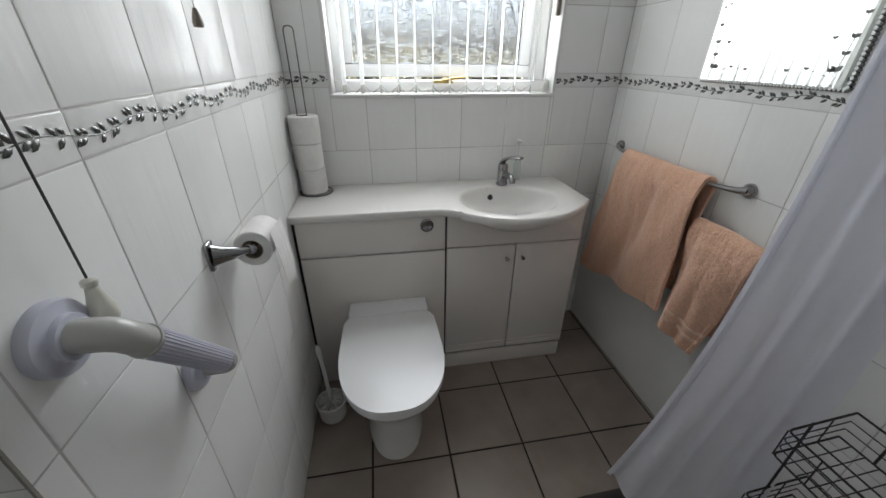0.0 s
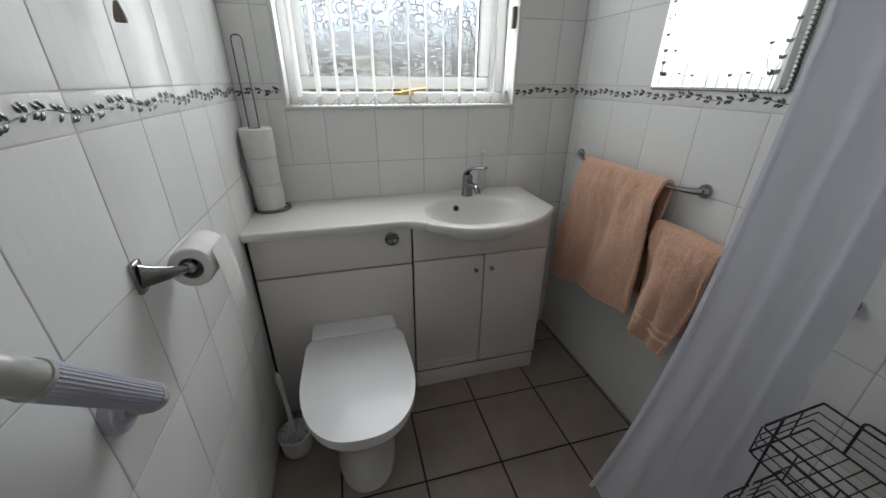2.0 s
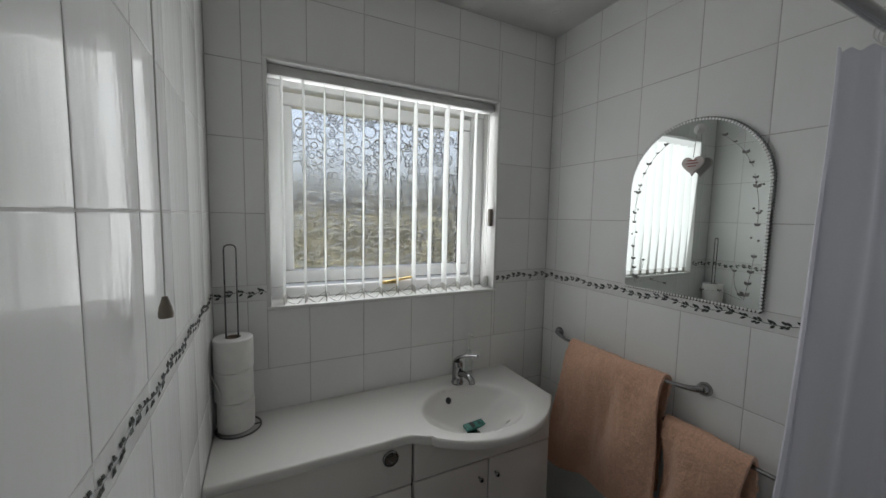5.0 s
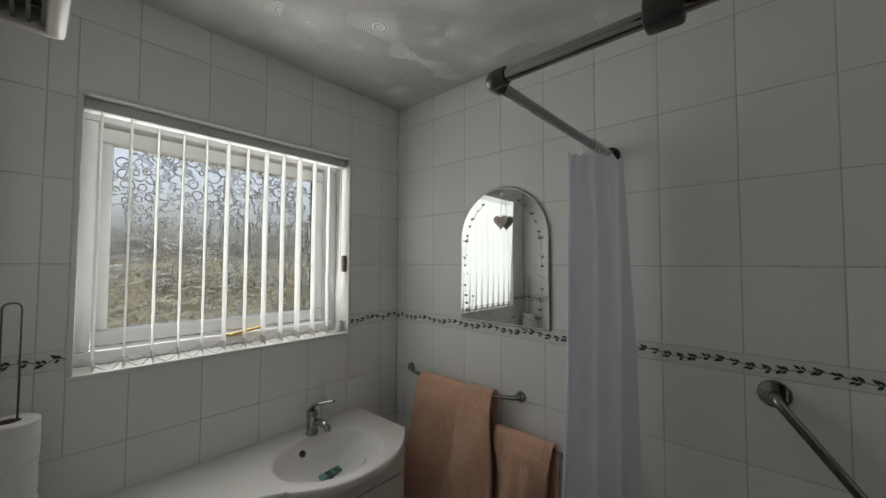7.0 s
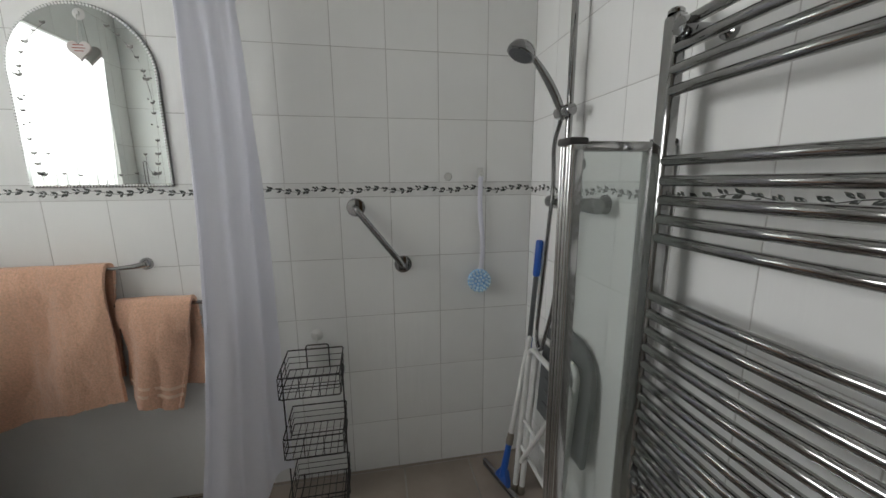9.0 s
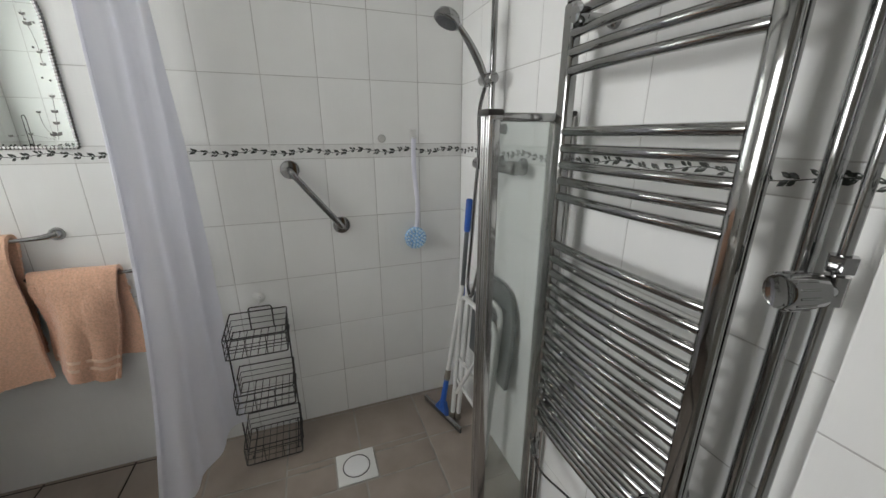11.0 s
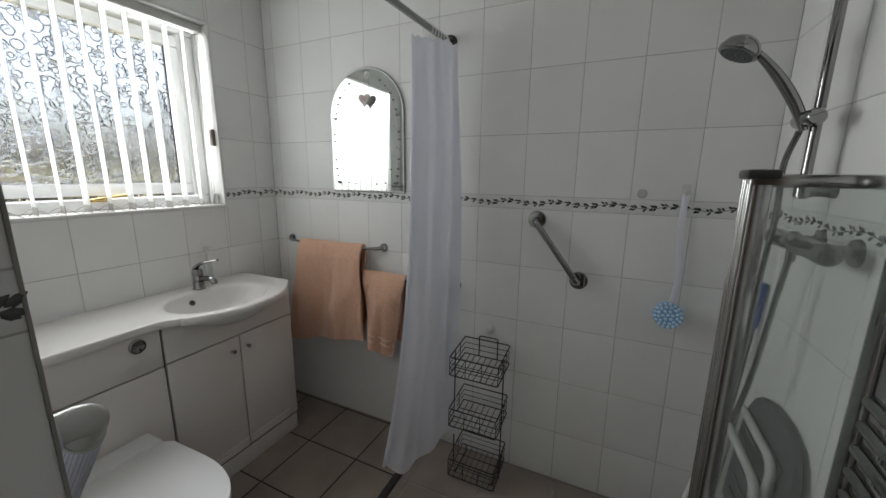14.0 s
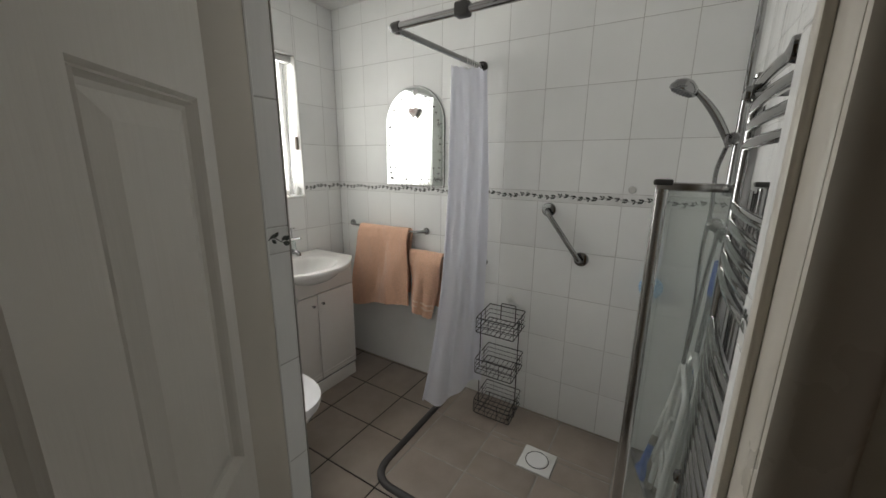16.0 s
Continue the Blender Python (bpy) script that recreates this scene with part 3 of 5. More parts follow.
top = thing("worktop", (0.26, 1.56, 0.82), "white cast worktop with moulded oval basin bowl", "worktop")
tb = bmesh.new()
NU, NV = 150, 56
grid = [[tb.verts.new(top_at(i / NU, (j / NV) ** 1.0)) for j in range(NV + 1)] for i in range(NU + 1)]
for i in range(NU):
    for j in range(NV):
        tb.faces.new((grid[i][j], grid[i + 1][j], grid[i + 1][j + 1], grid[i][j + 1]))
edge = [grid[i][0] for i in range(NU + 1)] + [grid[NU][j] for j in range(1, NV + 1)]
prev = edge
for out, dz in ((0.004, -0.003), (0.006, -0.010), (0.006, -0.022), (0.002, -0.030), (-0.02, -0.031)):
    row = []
    for k, v in enumerate(edge):
        corner = k == NU
        nx = 0.7 if corner else (1.0 if k > NU else 0.0)
        ny = -0.7 if corner else (0.0 if k > NU else -1.0)
        row.append(tb.verts.new(Vector((v.co.x + nx * out, v.co.y + ny * out, 0.850 + dz))))
    for k in range(len(edge) - 1):
        tb.faces.new((prev[k], row[k], row[k + 1], prev[k + 1]))
    prev = row
part("top", tb, SOLID, top)
ub = bmesh.new()


def under_at(u, v):
    a = math.pi * u
    r = math.cos(v * math.pi / 2) ** 0.6
    return (0.540 - 0.200 * math.cos(a) * (0.45 + 0.55 * r), FRONT - 0.019 - 0.105 * math.sin(a) * r, 0.822 - 0.072 * math.sin(v * math.pi / 2) * (0.35 + 0.65 * math.sin(a)))


part("bowl_underside", sheet(ub, under_at, 28, 10), SOLID, top, "rounded underside of the basin")
# black disc paints the overflow hole's inner shade; the bowl has no opening
part("overflow", lathed([(0.0, 0.0022), (0.0085, 0.0024), (0.0095, 0.0)], axis((0.489, BY + 0.142, 0.806), (0, -1, 0.55)), 20), [SEAL_AND_SHADE], top, "black disc for the shade in the overflow hole")
part("overflow_ring", lathed([(0.0085, 0.001), (0.0105, 0.0035), (0.0135, 0.002), (0.0135, -0.002)], axis((0.489, BY + 0.142, 0.806), (0, -1, 0.55)), 20), CHROME, top, "chrome overflow ring")
part("waste", lathed([(0.0, 0.003), (0.018, 0.003), (0.024, 0.005), (0.030, 0.001), (0.030, -0.004)], Matrix.Translation((BX, BY, 0.7345)), 24), CHROME, top, "chrome basin waste")

tap = thing("basin_tap", (0.556, 1.652, 0.848), "chrome single-lever basin mixer tap", "tap")
TX, TY = 0.556, 1.652
part("body", lathed([(0.0, 0.002), (0.026, 0.002), (0.027, 0.008), (0.023, 0.014), (0.022, 0.055), (0.023, 0.085), (0.019, 0.098), (0.0, 0.102)], Matrix.Translation((TX, TY, 0.847)), 24), CHROME, tap)
part("spout", tubed(spline([(TX, TY, 0.885), (TX + 0.004, TY - 0.03, 0.903), (TX + 0.010, TY - 0.070, 0.905), (TX + 0.014, TY - 0.092, 0.896), (TX + 0.015, TY - 0.096, 0.882)], 6), 0.013, 14, radii=None), CHROME, tap)
part("lever", tubed(spline([(TX - 0.004, TY + 0.012, 0.935), (TX, TY, 0.958), (TX + 0.020, TY - 0.026, 0.976), (TX + 0.058, TY - 0.066, 0.983)], 6), 0.01, 14, squash=(1.5, 1, 0.62)), CHROME, tap)

bottle = thing("toothbrush_tumbler", (0.645, 1.715, 0.85), "clear pump bottle with pale base behind the tap", "bottle")
part("bottle_body", lathed([(0.0, 0.001), (0.017, 0.001), (0.018, 0.006), (0.017, 0.09), (0.010, 0.11), (0.008, 0.118)], Matrix.Translation((0.645, 1.712, 0.8475)), 20), CLEAR_GLASS, bottle)
part("pump", tubed(rounded([(0.645, 1.712, 0.955), (0.645, 1.712, 1.028), (0.655, 1.69, 1.030)], 0.008), 0.0045, 8), PLASTIC_W, bottle, "white pump")
part("cap", lathed([(0.0, 0.0), (0.011, 0.0), (0.011, 0.02), (0.006, 0.024), (0.0, 0.024)], Matrix.Translation((0.645, 1.712, 1.012)), 16), PLASTIC_W, bottle)

wrap = thing("soap_packet", (BX + 0.02, BY + 0.085, 0.746), "small green and blue printed packet in the basin", "packet")
wp = boxed(-0.045, 0.045, -0.006, 0.006, -0.017, 0.017, bevel=0.004)
bmesh.ops.transform(wp, matrix=Matrix.Translation((BX + 0.02, BY + 0.030, 0.7475)) @ pose(0, 0, 0, -78, 0, 6), verts=wp.verts)
part("wrapper", wp, GREEN_S, wrap)
wl = boxed(-0.02, -0.004, -0.0085, -0.006, -0.013, 0.013, bevel=0.001)
bmesh.ops.transform(wl, matrix=Matrix.Translation((BX + 0.02, BY + 0.030, 0.7475)) @ pose(0, 0, 0, -78, 0, 6), verts=wl.verts)
part("printed_bar", wl, SMOKE, wrap, "dark printed bar")

# ---------------------------------------------------------------- toilet


def d_outline(cx, half, front, back, power=2.3, n=26, pinch=0.97):
    """A D shape: straight back, rounded front."""
    pts = [(cx + half * pinch, back)]
    mid = front + (back - front) * 0.52
    for k in range(n + 1):
        a = math.pi * k / n
        c, s = math.cos(a), math.sin(a)
        pts.append((cx + half * math.copysign(abs(c) ** (2 / power), c), mid - (mid - front) * abs(s) ** (2 / power)))
    pts.append((cx - half * pinch, back))
    return pts


def lid_outline(cx, half, front, back, r=0.045, n=26):
    """An egg-fronted lid with straight sides and rounded rear corners."""
    mid = front + (back - front) * 0.55
    pts = [(cx + half - 0.006 - r + r * math.cos(a), back - r + r * math.sin(a)) for a in [math.pi / 2 * (1 - k / 6) for k in range(7)]]
    for k in range(n + 1):
        a = math.pi * k / n
        c, q = math.cos(a), math.sin(a)
        pts.append((cx + half * math.copysign(abs(c) ** 0.80, c), mid - (mid - front) * abs(q) ** 0.88))
    pts += [(cx - half + 0.006 + r - r * math.cos(a), back - r + r * math.sin(a)) for a in [math.pi / 2 * k / 6 for k in range(7)]]
    return pts


toilet = thing("toilet", (0.0, 1.15, 0), "white back-to-wall toilet with closed lid", "toilet")
lb = bmesh.new()
rings = []
for z, half, front in ((0.0, 0.108, 0.970), (0.012, 0.112, 0.962), (0.03, 0.108, 0.968), (0.10, 0.104, 0.975), (0.18, 0.104, 0.972), (0.25, 0.118, 0.945), (0.31, 0.145, 0.900), (0.355, 0.163, 0.862), (0.385, 0.170, 0.848), (0.398, 0.166, 0.853)):
    rings.append([lb.verts.new((x, y, z)) for x, y in d_outline(0.0, half, front, FRONT - 0.019)])
for a, b in zip(rings, rings[1:]):
    for k in range(len(a)):
        j = (k + 1) % len(a)
        lb.faces.new((a[k], a[j], b[j], b[k]))
lb.faces.new(rings[-1])
part("pan", lb, CERAMIC, toilet)
part("seat", prism(bmesh.new(), lid_outline(0.003, 0.178, 0.838, 1.306), 0.400, 0.416, 0.006), LID, toilet)
part("lid", prism(bmesh.new(), lid_outline(0.003, 0.183, 0.833, 1.310), 0.419, 0.441, 0.009, seg=4), LID, toilet)
hinge = boxed(-0.158, 0.164, 1.300, FRONT - 0.019, 0.399, 0.446, bevel=0.007, seg=3)
part("hinge_cover", hinge, LID, toilet)

tbrush = thing("toilet_brush", (-0.262, 1.215, 0), "white plastic toilet brush in a round holder", "toilet brush")
part("holder", lathed([(0.0, 0.002), (0.050, 0.002), (0.054, 0.01), (0.060, 0.085), (0.062, 0.092), (0.057, 0.094), (0.054, 0.084), (0.050, 0.072), (0.0, 0.070)], Matrix.Translation((-0.262, 1.215, 0)), 28), PLASTIC_W, tbrush)
br = bmesh.new()
for k in range(14):
    a = 2 * math.pi * k / 14
    m = Matrix.Translation((-0.262, 1.215, 0.086)) @ pose(0, 0, 0, 0, 0, math.degrees(a))
    b2 = boxed(0.012, 0.048, -0.003, 0.003, -0.006, 0.012, bevel=0.002)
    bmesh.ops.transform(b2, matrix=m, verts=b2.verts)
    tmp = bpy.data.meshes.new("t")
    b2.to_mesh(tmp)
    br.from_mesh(tmp)
    bpy.data.meshes.remove(tmp)
    b2.free()
part("brush_head", br, PLASTIC_W, tbrush)
part("handle", tubed(spline([(-0.262, 1.215, 0.08), (-0.268, 1.222, 0.18), (-0.278, 1.236, 0.30), (-0.285, 1.245, 0.365)], 5), 0.008, 10, radii=[0.008] * 11 + [0.010, 0.011, 0.011, 0.009, 0.005]), PLASTIC_W, tbrush)

# ---------------------------------------------------------------- spare roll stand
stand = thing("toilet_roll_stand", (-0.272, 1.655, 0.85), "wire stand with looped handle on the worktop", "roll stand")
SX, SY = -0.270, 1.655
ring = [(SX + 0.006 + 0.066 * math.cos(a), SY + 0.066 * math.sin(a), 0.8535) for a in [2 * math.pi * k / 32 for k in range(33)]]
part("base_ring", tubed(ring, 0.0028, 8), STAND, stand)
part("loop_handle", tubed(rounded([(SX - 0.022, SY, 0.853), (SX - 0.022, SY, 1.458), (SX + 0.012, SY, 1.458), (SX + 0.012, SY, 0.853)], 0.02, 8), 0.0024, 8), STAND, stand)
part("cross_wire", tubed([(SX - 0.059, SY, 0.8535), (SX + 0.071, SY, 0.8535)], 0.0024, 8), STAND, stand)


def roll(name, m, r, h, label, core=0.021, seg=32):
    t = thing(name, m.translation, label, "toilet roll", "spare toilet rolls")
    part("tissue", lathed([(core + 0.002, 0.0), (r - 0.003, 0.0), (r, 0.003), (r + 0.0007, h * 0.5), (r, h - 0.003), (r - 0.003, h), (core + 0.002, h), (core + 0.002, 0.0)], m, seg), PAPER, t)
    part("core", lathed([(core, 0.001), (core + 0.0015, 0.0), (core + 0.0015, h), (core, h - 0.001), (core, 0.001)], m, seg), CARD, t, "brown card core")
    return t


roll("toilet_roll", Matrix.Translation((SX, SY, 0.8575)), 0.054, 0.100, "white toilet roll at the foot of the stand")
r2 = roll("toilet_roll", Matrix.Translation((SX - 0.004, SY - 0.002, 0.9585)), 0.056, 0.100, "white toilet roll with its end flap loose")
part("loose_flap", sheet(bmesh.new(), lambda u, v: (SX - 0.030 - 0.030 * (1 - v) ** 1.3 - 0.004 * u, SY - 0.060 + 0.03 * u, 0.965 + 0.092 * (1 - v)), 5, 6, 0.0006), PAPER, r2)
roll("toilet_roll", Matrix.Translation((SX - 0.003, SY - 0.003, 1.0595)), 0.057, 0.102, "white toilet roll on top of the stand")

# ---------------------------------------------------------------- roll holder on the west wall
tph = thing("toilet_roll_holder", (WEST, 0.80, 1.015), "chrome wall toilet roll holder arm", "roll holder")
part("mount", boxed(WEST, WEST + 0.007, 0.776, 0.806, 0.985, 1.045, bevel=0.006, seg=3), CHROME, tph)
arm = spline([(WEST + 0.003, 0.791, 1.015), (WEST + 0.020, 0.803, 1.010), (WEST + 0.042, 0.822, 1.004), (WEST + 0.058, 0.842, 1.000), (WEST + 0.061, 0.87, 0.999), (WEST + 0.061, 0.955, 0.999)], 6)
part("arm", tubed(arm, 0.009, 14, radii=[0.0085 + 0.0165 * max(0.0, 1 - i / 17) ** 1.3 for i in range(len(arm))], squash=(0.62, 0.62, 1.0)), CHROME, tph)
part("arm_tip", lathed([(0.0, -0.004), (0.010, -0.003), (0.0125, 0.0), (0.010, 0.004), (0.0, 0.005)], axis((WEST + 0.061, 0.842, 0.999), (0, 1, 0)), 18), CHROME, tph)
tp = roll("toilet_roll", axis((WEST + 0.062, 0.843, 0.997), (0, 1, 0)), 0.040, 0.102, "part-used white toilet roll on the chrome arm", 0.02)
part("hanging_sheet", sheet(bmesh.new(), lambda u, v: (WEST + 0.062 + 0.0412 * math.cos(v * 0.9) + 0.024 * v + 0.006 * u * v, 0.848 + (0.092 - 0.030 * v * v) * u + 0.018 * v * v, 1.030 - (0.138 + 0.02 * u + 0.006 * math.sin(u * 23) + 0.004 * math.sin(u * 61)) * v), 24, 12, 0.0005), PAPER, tp, "torn hanging tissue sheet")

# ---------------------------------------------------------------- white grab rail, pull cords, heater
grab = thing("grab_rail_plastic", (WEST, 0.52, 1.0), "pale grey ribbed plastic grab rail with lilac flanges", "grab rail")
P1, P2 = Vector((WEST, 0.447, 1.106)), Vector((WEST, 0.630, 0.884))
for p in (P1, P2):
    part("flange", lathed([(0.0, 0.0), (0.041, 0.0), (0.0415, 0.009), (0.0395, 0.0125), (0.030, 0.0135), (0.0255, 0.015), (0.0245, 0.022), (0.0, 0.022)], axis(p, (1, 0, 0)), 40), LILAC, grab, "round lilac flange")
along = (P2 - P1).normalized()
q1, q2 = P1 + Vector((0.056, 0, 0)), P2 + Vector((0.056, 0, 0))
path = rounded([P1 + Vector((0.014, 0, 0)), q1, q2, P2 + Vector((0.014, 0, 0))], 0.045, 10)
part("rail", tubed(path, 0.0185, 20), RAILGREY, grab)
side = along.cross(Vector((1, 0, 0))).normalized()
a0, a1 = q1 + along * 0.055, q2 - along * 0.030
grip = part("ribbed_grip", tubed([a0, a1], 0.0189, 24), LILAC, grab, "ribbed lilac grip")
for k in range(26):
    a = 2 * math.pi * k / 26
    o = (Vector((1, 0, 0)) * math.cos(a) + side * math.sin(a)) * 0.0188
    part("rib", tubed([a0 + o, a1 + o], 0.0015, 6), LILAC, grip)
for e, d in ((a0, -1), (a1, 1)):
    part("grip_collar", tubed([e, e + along * d * 0.006], 0.0205, 20), RAILGREY, grab)

cord = thing("light_pull_cord", (-0.3155, 0.494, 1.09), "dark light pull cord with cream bell pull", "pull cord")
part("cord", tubed([(-0.3155, 0.494, TOP), (-0.3155, 0.494, 1.148)], 0.0013, 6), CORD_D, cord)
part("bell", lathed([(0.0, 0.0), (0.011, 0.001), (0.0140, 0.009), (0.0132, 0.022), (0.0085, 0.038), (0.0062, 0.049), (0.0080, 0.052), (0.0075, 0.057), (0.004, 0.059), (0.0, 0.059)], Matrix.Translation((-0.3155, 0.494, 1.088)), 20), CREAM_P, cord)
part("ceiling_switch", lathed([(0.0, -0.035), (0.03, -0.034), (0.042, -0.02), (0.045, 0.0)], Matrix.Translation((-0.3155, 0.494, TOP)), 24), PLASTIC_W, cord)
cord2 = thing("heater_pull_cord", (-0.305, 0.955, 1.41), "thin grey heater pull cord with taupe pull", "pull cord")
part("cord", tubed([(-0.305, 0.955, TOP), (-0.305, 0.955, 1.438)], 0.0011, 6), CORD_W, cord2)
part("pull", lathed([(0.0, 0.0), (0.0085, 0.001), (0.0095, 0.006), (0.008, 0.016), (0.005, 0.026), (0.0035, 0.031), (0.0, 0.032)], Matrix.Translation((-0.305, 0.955, 1.409)), 14), TAUPE_P, cord2)
part("ceiling_switch", lathed([(0.0, -0.03), (0.026, -0.029), (0.036, -0.018), (0.038, 0.0)], Matrix.Translation((-0.305, 0.955, TOP)), 24), PLASTIC_W, cord2)

heater = thing("wall_heater", (WEST, 0.61, 1.79), "cream wall fan heater with dark brown downward grille", "heater")
part("back_plate", boxed(WEST, WEST + 0.03, 0.44, 0.76, 1.80, 2.08, bevel=0.006), HEATER_D, heater, "dark back plate")
hc = bmesh.new()
box(hc, WEST + 0.03, -0.237, 0.452, 0.464, 1.795, 2.07, 0.004)
box(hc, WEST + 0.03, -0.237, 0.752, 0.764, 1.795, 2.07, 0.004)
box(hc, -0.247, -0.232, 0.452, 0.764, 1.795, 2.07, 0.005)
box(hc, WEST + 0.03, -0.237, 0.452, 0.764, 2.055, 2.07, 0.004)
part("case", hc, HEATER_W, heater)
part("grille_back", boxed(WEST + 0.028, -0.245, 0.462, 0.754, 1.835, 1.845), HEATER_D, heater, smooth=False)
for k in range(6):
    x = WEST + 0.036 + 0.0098 * k
    part("grille_slat", boxed(x, x + 0.003, 0.463, 0.753, 1.800, 1.836), HEATER_D, heater, smooth=False)
for y in (0.51, 0.56, 0.61, 0.66, 0.715):
    part("grille_bar", tubed([(WEST + 0.03, y, 1.802), (-0.247, y, 1.802)], 0.0016, 6), HEATER_D, heater)

# ---------------------------------------------------------------- towels and rails on the east wall
def towel_rail(y_a, y_b, z, name="towel_rail"):
    t = thing(name, (EAST, (y_a + y_b) / 2, z), "chrome towel rail with curved ends on tiled wall", "towel rail", "towel rails")
    pts = spline([(EAST - 0.012, y_a, z), (EAST - 0.030, y_a - 0.03, z - 0.004), (EAST - 0.052, y_a - 0.085, z - 0.004), (EAST - 0.055, y_a - 0.14, z - 0.003), (EAST - 0.055, (y_a + y_b) / 2, z - 0.003), (EAST - 0.055, y_b + 0.14, z - 0.003), (EAST - 0.052, y_b + 0.085, z - 0.004), (EAST - 0.030, y_b + 0.03, z - 0.004), (EAST - 0.012, y_b, z)], 6)
    rad = [0.0065 + 0.0065 * max(0, 1 - min(i, len(pts) - 1 - i) / 11) for i in range(len(pts))]
    part("bar", tubed(pts, 0.0065, 12, radii=rad), CHROME, t)
    for y in (y_a, y_b):
        part("mount", tubed([(EAST, y, z), (EAST - 0.010, y, z), (EAST - 0.020, y, z)], 0.02, 16, radii=[0.023, 0.022, 0.013]), CHROME, t)
    return t


towel_rail(1.618, 0.972, 1.018)
towel_rail(1.115, 0.56, 0.876)


def towel(name, label, y_a, y_b, z, front_len, back_len, spread, sag, out, seed, bands):
    """A doubled towel hung over a rail: front fall, fold over the bar, back fall."""
    t = thing(name, (EAST - 0.055, (y_a + y_b) / 2, z), label, "towel", "peach towels")

    def layer(u, v, gap, lean):
        total = front_len + back_len + 0.05
        s = v * total - back_len - 0.025
        y = y_a + (y_b - y_a) * u
        drop = max(0.0, abs(s) - 0.025)
        front = s > 0
        k = drop / front_len
        y = y + ((spread[0] * (1 - u) + spread[1] * u) * k if front else (spread[2] * (1 - u) + spread[3] * u) * k)
        fold = 0.015 * math.sin(u * 7.0 + seed + 1.5 * k) * min(1, k * 2.2) + 0.010 * math.sin(u * 14 + seed * 2 + 2.5 * k) * min(1, k * 1.5)
        if front:
            x = EAST - 0.055 - out * 0.55 - out * min(1, drop / 0.05) * 0.45 - fold - gap - 0.012 * k
        else:
            x = min(EAST - 0.012, EAST - 0.055 + out * 0.7 + 0.3 * fold)
        ang = max(-1, min(1, s / 0.025))
        zz = z + 0.012 * (1 - ang * ang) + 0.004 - drop - (sag * (1 - u) + 0.012 * math.sin(u * 5 + seed) - 0.02 * smoothstep(0.12, 0, u)) * k * (1 if front else 0.4)
        if abs(s) < 0.025:
            x = EAST - 0.055 - ang * out * 0.55 - (gap if ang > 0 else 0)
        n = noise.noise((y * 60, zz * 40, seed)) * 0.0018 + noise.noise((y * 13, zz * 5, seed)) * 0.013 + noise.noise((y * 28, zz * 11, seed + 3)) * 0.005 + noise.noise((y * 170, zz * 170, seed)) * 0.0012
        return (x - n, y, zz)
    part("cloth", sheet(bmesh.new(), lambda u, v: layer(u, v, 0.0, 0.0), 110, 210, 0.012), TOWEL, t)
    if bands:
        for at in bands:
            def band(u, v, at=at):
                total = front_len + back_len + 0.05
                vv = (back_len + 0.05 + front_len * (at + 0.028 * v)) / total
                p = layer(u, vv, 0.0, 0.0)
                return (p[0] - 0.0125, p[1], p[2])
            part("woven_band", sheet(bmesh.new(), band, 110, 5, 0.003), TOWEL_BAND, t, "flat woven band")
    return t


towel("bath_towel", "large peach terry towel hung over the chrome rail", 1.478, 1.068, 1.008, 0.49, 0.42, (0.105, -0.015, 0.10, 0.02), 0.085, 0.028, 1.3, None)
towel("hand_towel", "small peach hand towel with woven band on lower rail", 1.052, 0.806, 0.876, 0.41, 0.34, (-0.020, 0.070, 0.02, -0.030), -0.02, 0.025, 4.1, (0.77, 0.85))

# ---------------------------------------------------------------- arched mirror and hanging heart
mir = thing("mirror", (EAST, 1.062, 1.305), "arched frameless mirror with scalloped edge and etched sprigs", "mirror")
MY0, MY1, MZ0, MR = 0.842, 1.284, 1.303, 0.221
MZS = 1.893 - MR
cy = (MY0 + MY1) / 2
outline = []
for i in range(44):
    outline.append((MY0 + (MY1 - MY0) * i / 44, MZ0))
for i in range(37):
    outline.append((MY1, MZ0 + (MZS - MZ0) * i / 37))
for i in range(70):
    a = math.pi * i / 70
    outline.append((cy + MR * math.cos(a), MZS + MR * math.sin(a)))
for i in range(37):
    outline.append((MY0, MZS - (MZS - MZ0) * i / 37))
fine = []
n = len(outline)
for i in range(n):
    a, b = Vector(outline[i]), Vector(outline[(i + 1) % n])
    d = (b - a)
    nrm = Vector((d.y, -d.x)).normalized()
    for k in range(4):
        t = k / 4
        fine.append(a + d * t + nrm * 0.0035 * math.sin(math.pi * t))
XF = EAST - 0.011
mb = bmesh.new()
cen = Vector((cy, (MZ0 + 1.893) / 2))
inner = []
for p in fine:
    q = p + (cen - p).normalized() * 0.008
    inner.append(q)
vi = [mb.verts.new((XF, p.x, p.y)) for p in inner]
mb.faces.new(vi)
part("mirror_glass", mb, MIRROR, mir, smooth=False)
eb = bmesh.new()
vi = [eb.verts.new((XF, p.x, p.y)) for p in inner]
vo = [eb.verts.new((XF + 0.004, p.x, p.y)) for p in fine]
vb = [eb.verts.new((EAST, p.x, p.y)) for p in fine]
for k in range(len(fine)):
    j = (k + 1) % len(fine)
    eb.faces.new((vi[k], vi[j], vo[j], vo[k]))
    eb.faces.new((vo[k], vo[j], vb[j], vb[k]))
part("scalloped_edge", eb, BEVEL, mir, "bright scalloped edge", smooth=False)
# white beads carry the cut edge's glints in their colour, over a darker bevel
bead_bm = bmesh.new()
